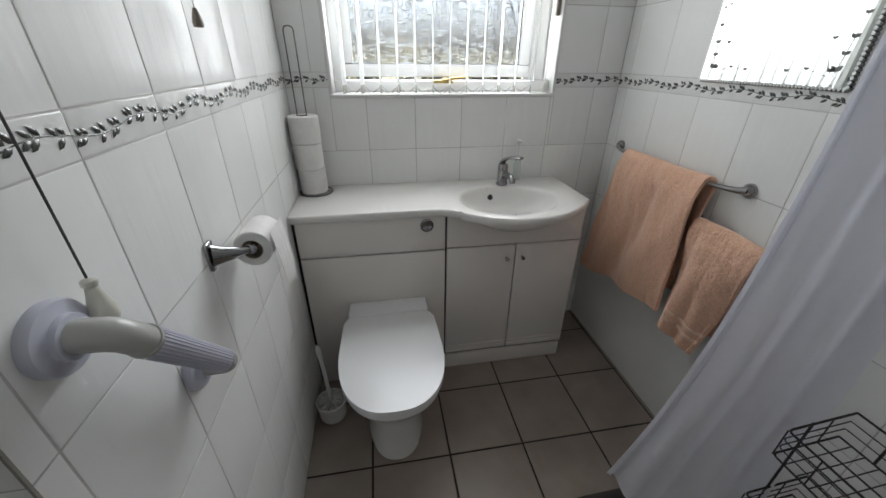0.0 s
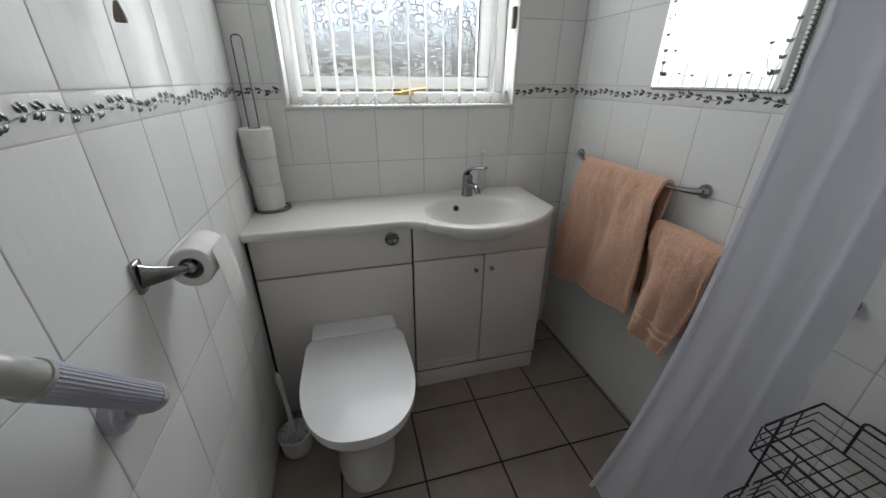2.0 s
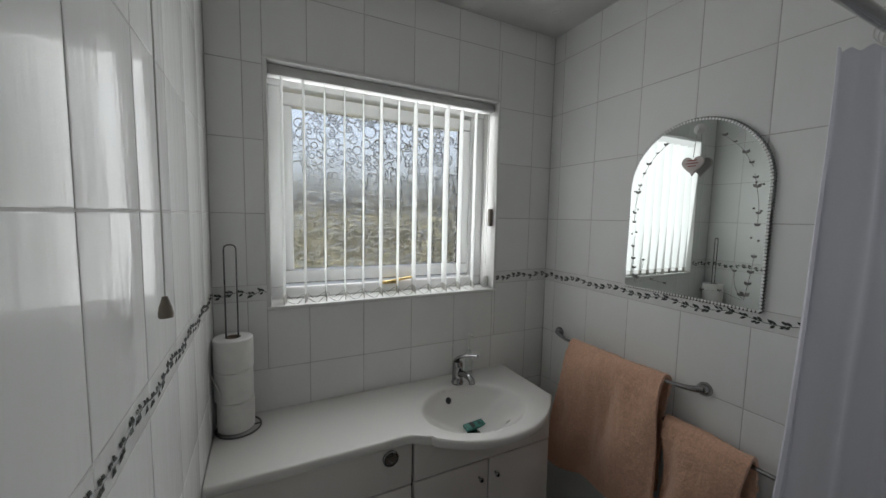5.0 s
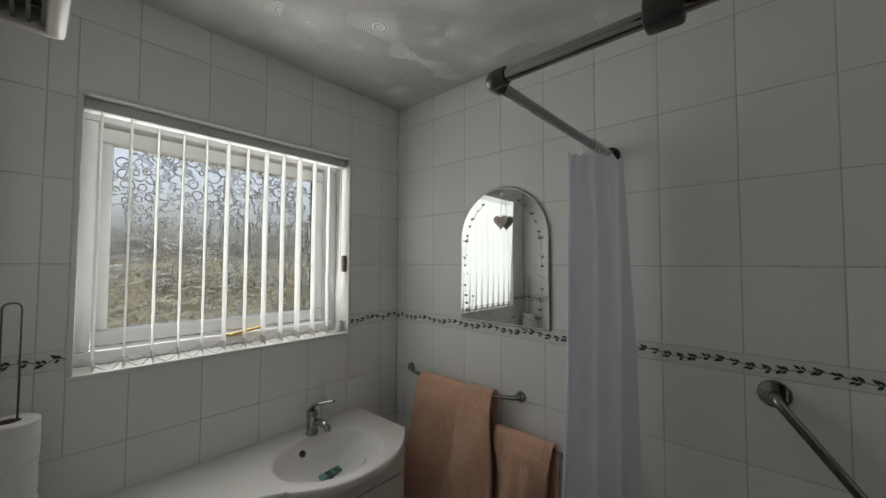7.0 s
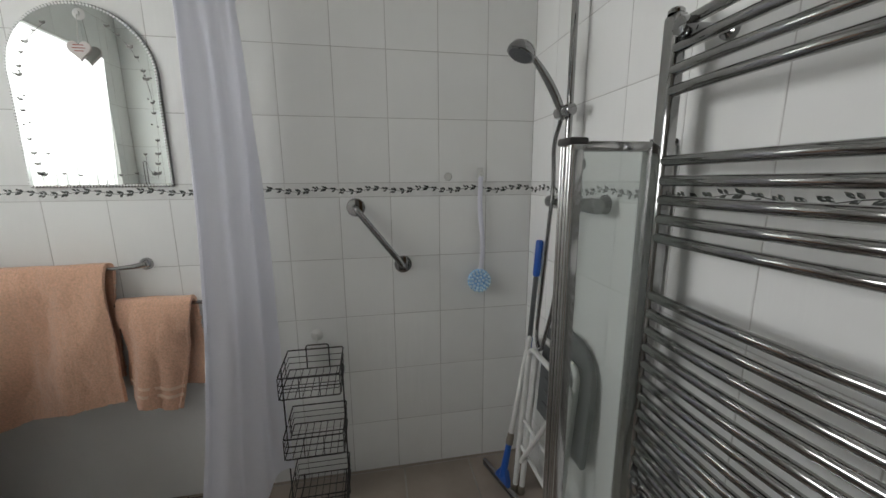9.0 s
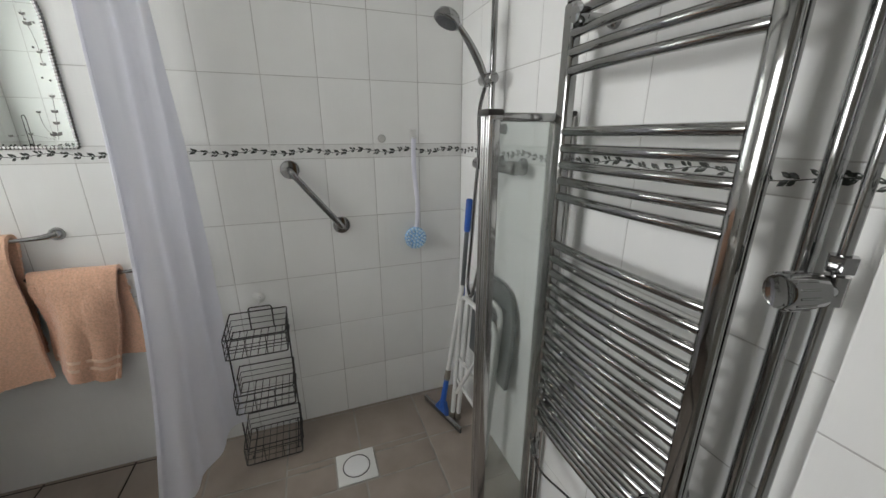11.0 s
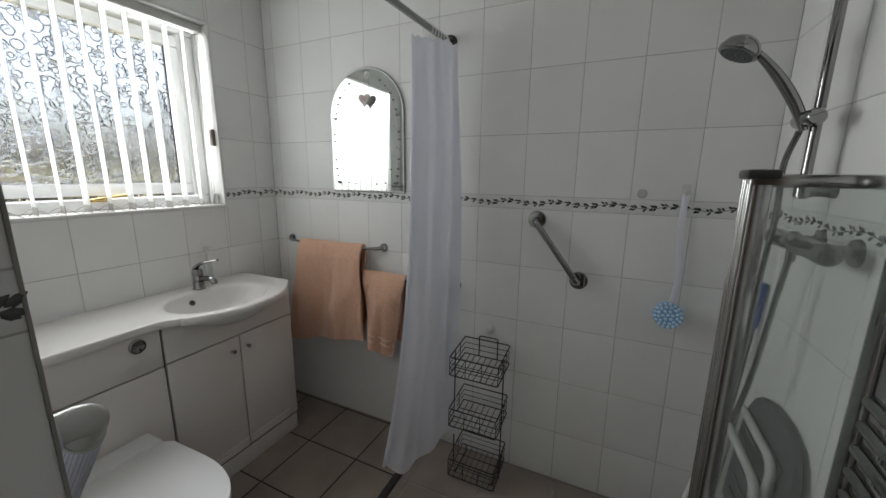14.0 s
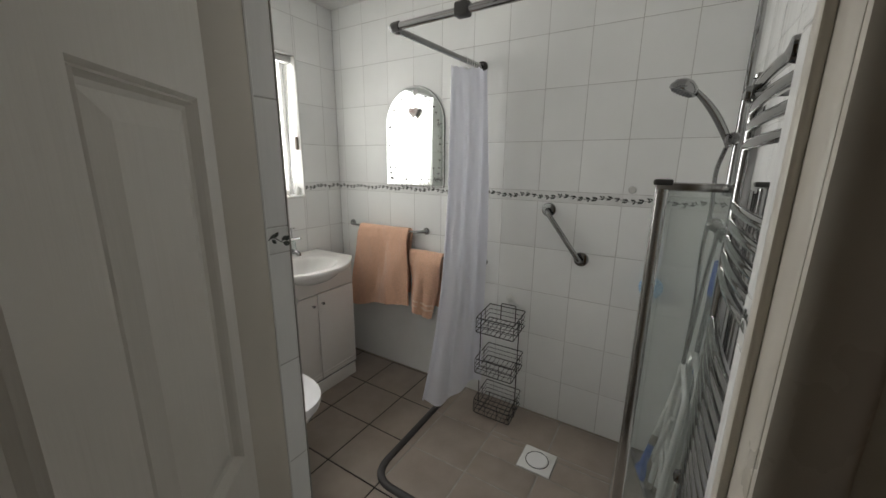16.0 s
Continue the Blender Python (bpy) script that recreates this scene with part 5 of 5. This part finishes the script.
lathe(vb2, [(0.010, 0.0), (0.010, 0.030), (0.014, 0.032), (0.014, 0.052), (0.008, 0.058), (0.0, 0.058)], axis((0.268, RYP, 0.405), (-0.8, 0.45, -0.3)), 16)
part("heating_element", vb2, CHROME, rad)
part("cable", tubed(spline([(0.228, RYP + 0.025, 0.390), (0.19, RYP + 0.02, 0.36), (0.12, RYP - 0.02, 0.33), (0.02, SOUTH + 0.02, 0.31), (-0.10, SOUTH + 0.008, 0.30), (-0.2, SOUTH + 0.006, 0.30)], 8), 0.0032, 8), RUBBER, rad, "black power cable")

pipes = thing("heating_pipes", (-0.25, SOUTH, 0), "pair of chrome upright pipes in the corner", "pipe")
part("thick_pipe", tubed([(-0.228, SOUTH + 0.026, 0.0), (-0.228, SOUTH + 0.026, TOP)], 0.0125, 18), CHROME, pipes)
part("thin_pipe", tubed([(-0.276, SOUTH + 0.052, 0.0), (-0.276, SOUTH + 0.052, TOP)], 0.0072, 14), RAD, pipes)
for z in (0.55, 1.75):
    part("pipe_clip", boxed(-0.246, -0.210, SOUTH, SOUTH + 0.03, z - 0.009, z + 0.009, bevel=0.004), CHROME, pipes)
trv = thing("radiator_valve", (-0.285, -0.47, 1.14), "chrome thermostatic radiator valve on the pipe", "valve")
part("collar", lathed([(0.0, -0.020), (0.013, -0.020), (0.013, 0.020), (0.0, 0.020)], Matrix.Translation((-0.276, SOUTH + 0.052, 1.15)), 16), CHROME, trv)
part("union_nut", lathed([(0.015, -0.01), (0.0155, 0.012), (0.0, 0.012)], Matrix.Translation((-0.276, SOUTH + 0.052, 1.185)), 6), CHROME, trv)
am = axis((-0.274, SOUTH + 0.058, 1.15), (0.30, 0.93, -0.02))
kn = bmesh.new()
lathe(kn, [(0.012, 0.0), (0.015, 0.014), (0.023, 0.018), (0.025, 0.034), (0.0255, 0.062), (0.0225, 0.068), (0.019, 0.0665), (0.0, 0.0655)], am, 28)
part("head", kn, CHROME, trv)
rg = bmesh.new()
for k in range(14):
    a = 2 * math.pi * k / 14
    tube(rg, [am @ Vector((0.025 * math.cos(a), 0.025 * math.sin(a), 0.036)), am @ Vector((0.0255 * math.cos(a), 0.0255 * math.sin(a), 0.062))], 0.0016, 5)
part("grip_ridge", rg, CHROME, trv)

# ---------------------------------------------------------------- squeegee, pole and folded stool in the corner
sq = thing("floor_squeegee", (0.90, -0.37, 0), "white-poled floor squeegee with blue head and black blade", "squeegee")
A, B = Vector((1.035, -0.332, 0.0)), Vector((0.755, -0.418, 0.0))
C = (A + B) / 2
dd = (B - A).normalized()
rotz = math.degrees(math.atan2(dd.y, dd.x))


def placed(bm, m):
    bmesh.ops.transform(bm, matrix=m, verts=bm.verts)
    return bm


SM = Matrix.Translation(C) @ pose(0, 0, 0, 0, 0, rotz)
part("blade", placed(boxed(-0.146, 0.146, -0.004, 0.004, 0.0005, 0.022, bevel=0.001), SM), SMOKE, sq, "black rubber blade")
part("blade_holder", placed(boxed(-0.146, 0.146, -0.008, 0.008, 0.020, 0.032, bevel=0.003), SM), STEEL, sq, "grey metal blade holder")
part("head", placed(prism(bmesh.new(), [(-0.045, -0.012), (0.045, -0.012), (0.030, 0.010), (0.016, 0.045), (-0.016, 0.045), (-0.030, 0.010)], -0.012, 0.012, 0.004, pose(0, 0, 0.044, 78, 0, 0)), SM), BLUE, sq)
pole_dir = (Vector((0.935, -0.500, 0.67)) - Vector((0.897, -0.385, 0.06))).normalized()
base = C + Vector((0, 0, 0.055))
part("socket", tubed([base, base + pole_dir * 0.15], 0.013, 12, radii=[0.016, 0.013]), BLUE, sq)
part("cone", tubed([base + pole_dir * 0.15, base + pole_dir * 0.17, base + pole_dir * 0.20], 0.014, 12, radii=[0.016, 0.016, 0.0125]), BEIGE_R, sq, "beige joint")
part("pole", tubed([base + pole_dir * 0.19, base + pole_dir * 0.62, base + pole_dir * 0.63], 0.0115, 12, radii=[0.0115, 0.0115, 0.007]), PLASTIC_W, sq)
ep = thing("extension_pole", (1.0, -0.50, 0), "grey pole with blue grip leaning in the corner", "pole")
e0, e1 = Vector((1.02, -0.49, 0.0)), Vector((0.955, -0.528, 1.075))
for n0, n1, r, mt, nm in ((0.0, 0.52, 0.0105, PLASTIC_W, "lower_tube"), (0.52, 0.60, 0.0135, BLUE, "collar"), (0.60, 0.86, 0.0105, GREY_TUBE, "upper_tube"), (0.86, 1.0, 0.0150, BLUE, "grip")):
    a, b = e0.lerp(e1, n0), e0.lerp(e1, n1)
    part(nm, tubed([a, a.lerp(b, 0.04), a.lerp(b, 0.96), b], r, 12, radii=[r * 0.85, r, r, r * 0.7]), mt, ep)

stool = thing("folding_shower_stool", (0.68, -0.46, 0), "folded white-framed shower stool with grey seat", "stool")


def leaned(x, s, d):
    """A point s up the folded stool and d in front of its back."""
    return Vector((x, SOUTH + 0.075 - 0.055 * s / 0.8 + d, s))


panel = prism(bmesh.new(), [(x, y) for x, y in d_outline(0.0, 0.165, -0.20, 0.20, 3.2, 20, 0.99)], -0.010, 0.010, 0.005, Matrix.Translation(leaned(0.675, 0.60, 0.0)) @ pose(0, 0, 0, -86, 0, 0))
part("seat", panel, GREY_P, stool, "grey moulded seat")
slb = bmesh.new()
for k in range(6):
    zc = 0.46 + 0.05 * k
    q = leaned(0.675, zc, 0.014)
    box(slb, 0.56, 0.79, q.y - 0.003, q.y + 0.003, zc - 0.010, zc + 0.010, 0.003)
part("seat_ridge", slb, GREY_P, stool)
for xo, zt, dz in ((0.015, 0.72, 0.028), (0.0, 0.66, 0.052)):
    xs = (0.55 + xo, 0.865 - xo)
    part("leg_frame", tubed(rounded([leaned(xs[0], 0.015, dz), leaned(xs[0], zt, dz), leaned(xs[1], zt, dz), leaned(xs[1], 0.015, dz)], 0.05, 8), 0.011, 12), PLASTIC_W, stool)
    for x in xs:
        part("rubber_foot", tubed([leaned(x, 0.0, dz), leaned(x, 0.035, dz)], 0.0145, 12), BEIGE_R, stool, "beige rubber foot")
for s in (0.34, 0.22):
    part("cross_bar", tubed([leaned(0.56, s, 0.045), leaned(0.86, s, 0.045)], 0.008, 10), PLASTIC_W, stool)
part("brace", tubed([leaned(0.60, 0.55, 0.07), leaned(0.80, 0.20, 0.07)], 0.009, 10), PLASTIC_W, stool)

# ---------------------------------------------------------------- doorway and door
lin = thing("door_frame", (-0.45, 0, 0), "cream gloss door lining and architrave", "door frame", kind="structure")
part("lining", boxed(HALL_X, -0.388, DOOR_N - 0.002, DOOR_N + 0.02, 0.0, DOOR_TOP, bevel=0.002), LINING, lin)
part("lining", boxed(HALL_X, -0.432, DOOR_S - 0.02, DOOR_S + 0.002, 0.0, DOOR_TOP, bevel=0.002), LINING, lin)
part("lining", boxed(HALL_X, WEST - 0.002, DOOR_S, DOOR_N, DOOR_TOP - 0.025, DOOR_TOP, bevel=0.002), LINING, lin)
# corner tile trim, its edge shadow put into the grey
part("tile_trim", boxed(WEST - 0.0015, WEST + 0.0015, DOOR_N - 0.0016, DOOR_N + 0.0015, 0.0, DOOR_TOP - 0.03), WEIGHT, lin, "grey corner tile edge with its shade painted in", smooth=False)
part("sealant", tubed([(-0.388, DOOR_N - 0.001, 0.0), (-0.388, DOOR_N - 0.001, DOOR_TOP - 0.03)], 0.003, 6), REVEAL, lin, "white sealant bead")
part("stop", boxed(-0.440, -0.418, DOOR_S + 0.0, DOOR_S + 0.010, 0.0, DOOR_TOP - 0.026, bevel=0.003), LINING, lin)
for y0, s in ((DOOR_S + 0.001, -1),):
    ar = bmesh.new()
    prof = [(0.0, 0.0), (0.0, 0.010), (0.010, 0.016), (0.030, 0.018), (0.045, 0.014), (0.055, 0.020), (0.068, 0.018), (0.070, 0.0)]
    prism(ar, [(HALL_X + 0.001 - d, y0 + s * w) for w, d in prof], 0.0, DOOR_TOP + 0.07, 0.0)
    part("architrave", ar, LINING, lin)
part("threshold", boxed(HALL_X - 0.03, -0.40, DOOR_S, DOOR_N, -0.002, 0.006, bevel=0.002), STEEL, lin, "metal floor strip")

dr = thing("door_1", (-0.49, 0.304, 0), "cream moulded six-panel door standing part open", "door", kind="structure")
DW, DT, DH = 0.745, 0.035, 1.975
ang = math.degrees(math.atan2(-0.64, -0.77))
DM = Matrix.Translation((-0.452, 0.336, 0.008)) @ pose(0, 0, 0, 0, 0, ang)
leaf = bmesh.new()
panels = []
for u0, u1 in ((0.090, 0.315), (0.415, 0.64)):
    for z0, z1 in ((0.20, 0.78), (0.905, 1.520), (1.665, 1.865)):
        panels.append((u0, u1, z0, z1))
DU = 0.052
us = sorted({DU, DW} | {p[0] for p in panels} | {p[1] for p in panels})
zsd = sorted({0.0, DH} | {p[2] for p in panels} | {p[3] for p in panels})


def leaf_face(v, flip):
    """One moulded face of the leaf at depth v: flat rails with stepped panels."""
    s = 1 if flip else -1
    for a, b in zip(us, us[1:]):
        for c, d in zip(zsd, zsd[1:]):
            if (a, b, c, d) in panels:
                steps = ((0.0, 0.0), (0.005, 0.006), (0.009, 0.002), (0.014, 0.011), (0.021, 0.013), (0.050, 0.004))
                loops = []
                for ins, dep in steps:
                    loops.append([leaf.verts.new(Vector((x, v + s * dep, z))) for x, z in ((a + ins, c + ins), (b - ins, c + ins), (b - ins, d - ins), (a + ins, d - ins))])
                for p, q in zip(loops, loops[1:]):
                    for k in range(4):
                        leaf.faces.new((p[k], p[(k + 1) % 4], q[(k + 1) % 4], q[k]))
                leaf.faces.new(loops[-1])
            else:
                leaf.faces.new([leaf.verts.new(Vector((x, v, z))) for x, z in ((a, c), (b, c), (b, d), (a, d))])


leaf_face(0.0, False)
leaf_face(-DT, True)
for a, b in (((DU, 0), (DW, 0)), ((DW, 0), (DW, DH)), ((DW, DH), (DU, DH)), ((DU, DH), (DU, 0))):
    leaf.faces.new([leaf.verts.new(Vector(p)) for p in ((a[0], 0, a[1]), (b[0], 0, b[1]), (b[0], -DT, b[1]), (a[0], -DT, a[1]))])
bmesh.ops.transform(leaf, matrix=DM, verts=leaf.verts)
part("leaf", leaf, DOOR, dr, smooth=False)
for v, s in ((0.0, 1), (-DT, -1)):
    lv = bmesh.new()
    lathe(lv, [(0.0, 0.0), (0.025, 0.0), (0.025, 0.006), (0.011, 0.010), (0.010, 0.045), (0.0, 0.046)], DM @ axis((DW - 0.06, v, 1.0), (0, s, 0)), 20)
    tube(lv, [DM @ Vector((DW - 0.06, v + s * 0.042, 1.0)), DM @ Vector((DW - 0.17, v + s * 0.046, 1.0))], 0.008, 10)
    part("lever_handle", lv, CHROME, dr, "chrome lever handle")

# ---------------------------------------------------------------- wall tiles with raised leaf border
ROWS_Z = [0.0, 0.243, 0.497, 0.751, 1.003, 1.254]
ROWS_UP = [1.309, 1.558, 1.807, 2.055, 2.300, TOP]
GAP = 0.0015
tile_cache = {}


def tile_mesh(w, h, mat, depth=0.004, name="wall_tile", dome=0.0006, edge=0.0022):
    key = (round(w, 4), round(h, 4), mat.name)
    if key not in tile_cache:
        bm = bmesh.new()
        rings = []
        for ins, z in ((0.0, -depth), (0.0, -dome), (edge * 0.4, -dome * 0.25), (edge, 0.0)):
            x, y = w / 2 - ins, h / 2 - ins
            rings.append([bm.verts.new((a, b, z)) for a, b in ((-x, -y), (x, -y), (x, y), (-x, y))])
        for p, q in zip(rings, rings[1:]):
            for k in range(4):
                bm.faces.new((p[k], p[(k + 1) % 4], q[(k + 1) % 4], q[k]))
        bm.faces.new(rings[-1])
        tile_cache[key] = to_mesh(name, bm, mat, angle=60)
    return tile_cache[key]


def vine_mesh(w, h, seed):
    """A raised winding stem with clusters of paired leaves for one border tile."""
    r = random.Random(seed)
    bm = bmesh.new()

    def wind(t):
        return 0.0065 * math.sin(2 * math.pi * t)
    tube(bm, [(-w / 2 + w * i / 16, wind(i / 16), 0.0003) for i in range(17)], 0.0010, 5)
    count = max(1, round(30 * w))
    for i in range(count):
        t = (i + 0.25) / count
        x = -w / 2 + w * t
        for s, back in ((1, 0.0), (-1, 0.004), (1, 0.010), (-1, 0.013))[:4 if i % 2 else 3]:
            a = radians(s * r.uniform(24, 46))
            L, W = r.uniform(0.014, 0.019), r.uniform(0.0034, 0.0046)
            d, e = Vector((math.cos(a), math.sin(a), 0)), Vector((-math.sin(a), math.cos(a), 0))
            o = Vector((min(x + back, w / 2 - 0.012), wind(t) + s * 0.0012, 0))
            mid = bm.verts.new(o + d * L * 0.5 + Vector((0, 0, 0.0032)))
            rim = [bm.verts.new(o + d * L * f + e * W * g + Vector((0, 0, z))) for f, g, z in ((0, 0, 0.0004), (0.3, 0.85, 0.0008), (0.65, 0.9, 0.0008), (1, 0, 0.0006), (0.65, -0.9, 0.0008), (0.3, -0.85, 0.0008))]
            for k in range(6):
                bm.faces.new((rim[k], rim[(k + 1) % 6], mid))
    return to_mesh("vine", bm, LEAF, angle=80)


vines = {}


def clipped(r, hole):
    """The parts of a rectangle that lie outside a hole."""
    a, b, c, d = r
    if not hole or b <= hole[0] or a >= hole[1] or d <= hole[2] or c >= hole[3]:
        return [r]
    out = []
    if a < hole[0]:
        out.append((a, hole[0], c, d))
    if b > hole[1]:
        out.append((hole[1], b, c, d))
    a2, b2 = max(a, hole[0]), min(b, hole[1])
    if c < hole[2]:
        out.append((a2, b2, c, hole[2]))
    if d > hole[3]:
        out.append((a2, b2, hole[3], d))
    return [q for q in out if q[1] - q[0] > 0.006 and q[3] - q[2] > 0.006]


def lay_wall(wall, pose_at, lines, lo, hi, hole=None, leafy=True):
    """Tiles one wall; pose_at(s, z) gives the face pose at s along the wall."""
    cols = [lo] + [v for v in sorted(lines) if lo + 0.01 < v < hi - 0.01] + [hi]
    bands = list(zip(ROWS_Z, ROWS_Z[1:])) + list(zip(ROWS_UP, ROWS_UP[1:]))
    for a, b in zip(cols, cols[1:]):
        for c, d in bands:
            for q in clipped((a, b, c, d), hole):
                piece("wall_tile", tile_mesh(q[1] - q[0] - 2 * GAP, q[3] - q[2] - 2 * GAP, TILE), pose_at((q[0] + q[1]) / 2, (q[2] + q[3]) / 2) @ Matrix.Diagonal((1, 1, 1, 1)), wall)
        for q in clipped((a, b, 1.254, 1.309), hole):
            w, h = q[1] - q[0] - 0.001, q[3] - q[2] - 0.002
            if h < 0.03:
                continue
            m = pose_at((q[0] + q[1]) / 2, (q[2] + q[3]) / 2)
            bt = piece("border_tile", tile_mesh(w, h, BORDER, name="border_tile"), m, wall)
            if not leafy:
                continue
            key = round(w, 3)
            if key not in vines:
                vines[key] = vine_mesh(w, h, int(w * 1000))
            v = new("vine", vines[key])
            v.parent = bt


def face(origin, right, out):
    """Poses on a wall plane: right runs along it, out points into the room."""
    r, o = Vector(right), Vector(out)
    rot = Matrix((r, Vector((0, 0, 1)), o)).transposed().to_4x4()
    return lambda s, z: Matrix.Translation(Vector(origin) + r * s + Vector((0, 0, z))) @ rot


lay_wall(wall_north, face((0, NORTH, 0), (-1, 0, 0), (0, -1, 0)), [-(-0.232 + 0.2025 * k) for k in range(8)], -EAST, -WEST, (-WIN[1], -WIN[0], WIN[2], WIN[3]))
east_face = face((EAST, 0, 0), (0, 1, 0), (-1, 0, 0))
lay_wall(wall_east, east_face, [0.464 + 0.2015 * k for k in range(-5, 7)], SOUTH, NORTH, (0.722, NORTH, 0.0, 0.751))
piece("plain_panel", tile_mesh(NORTH - 0.722 - 2 * GAP, 0.751 - 2 * GAP, TILE, name="plain_panel"), east_face((0.722 + NORTH) / 2, 0.3755), wall_east)
lay_wall(wall_south, face((0, SOUTH, 0), (1, 0, 0), (0, 1, 0)), [0.110 + 0.2015 * k for k in range(-2, 5)], WEST, EAST)
lay_wall(wall_west, face((WEST, 0, 0), (0, -1, 0), (1, 0, 0)), [-(0.393 + 0.197 * k) for k in range(-5, 8)], -NORTH, -SOUTH, (-DOOR_N, -DOOR_S, 0.0, DOOR_TOP))
# tiled reveals of the doorway
lay_wall(wall_west, face((0, DOOR_N, 0), (1, 0, 0), (0, -1, 0)), [], -0.388, WEST, (-1, 1, DOOR_TOP - 0.025, 3))
lay_wall(wall_west, face((0, DOOR_S, 0), (-1, 0, 0), (0, 1, 0)), [], -WEST, 0.432, (-1, 1, DOOR_TOP - 0.025, 3))

# ---------------------------------------------------------------- floor tiles
fx = [0.494 + 0.296 * k for k in range(-4, 3)]
fy = [1.262 - 0.306 * k for k in range(-2, 7)]
FG = 0.0038
cols = [-0.40] + [v for v in fx if -0.39 < v < EAST - 0.01] + [EAST + 3 * FG]
rows = [SOUTH - 3 * FG] + [v for v in sorted(fy) if SOUTH + 0.01 < v < NORTH - 0.01] + [NORTH + 3 * FG]
for a, b in zip(cols, cols[1:]):
    for c, d in zip(rows, rows[1:]):
        for q in clipped((a, b, c, d), (0.660, 0.824, -0.016, 0.150)):
            piece("floor_tile", tile_mesh(q[1] - q[0] - 2 * FG, q[3] - q[2] - 2 * FG, FLOOR_TILE, name="floor_tile", dome=0.0012), Matrix.Translation(((q[0] + q[1]) / 2, (q[2] + q[3]) / 2, 0.0)), floor)
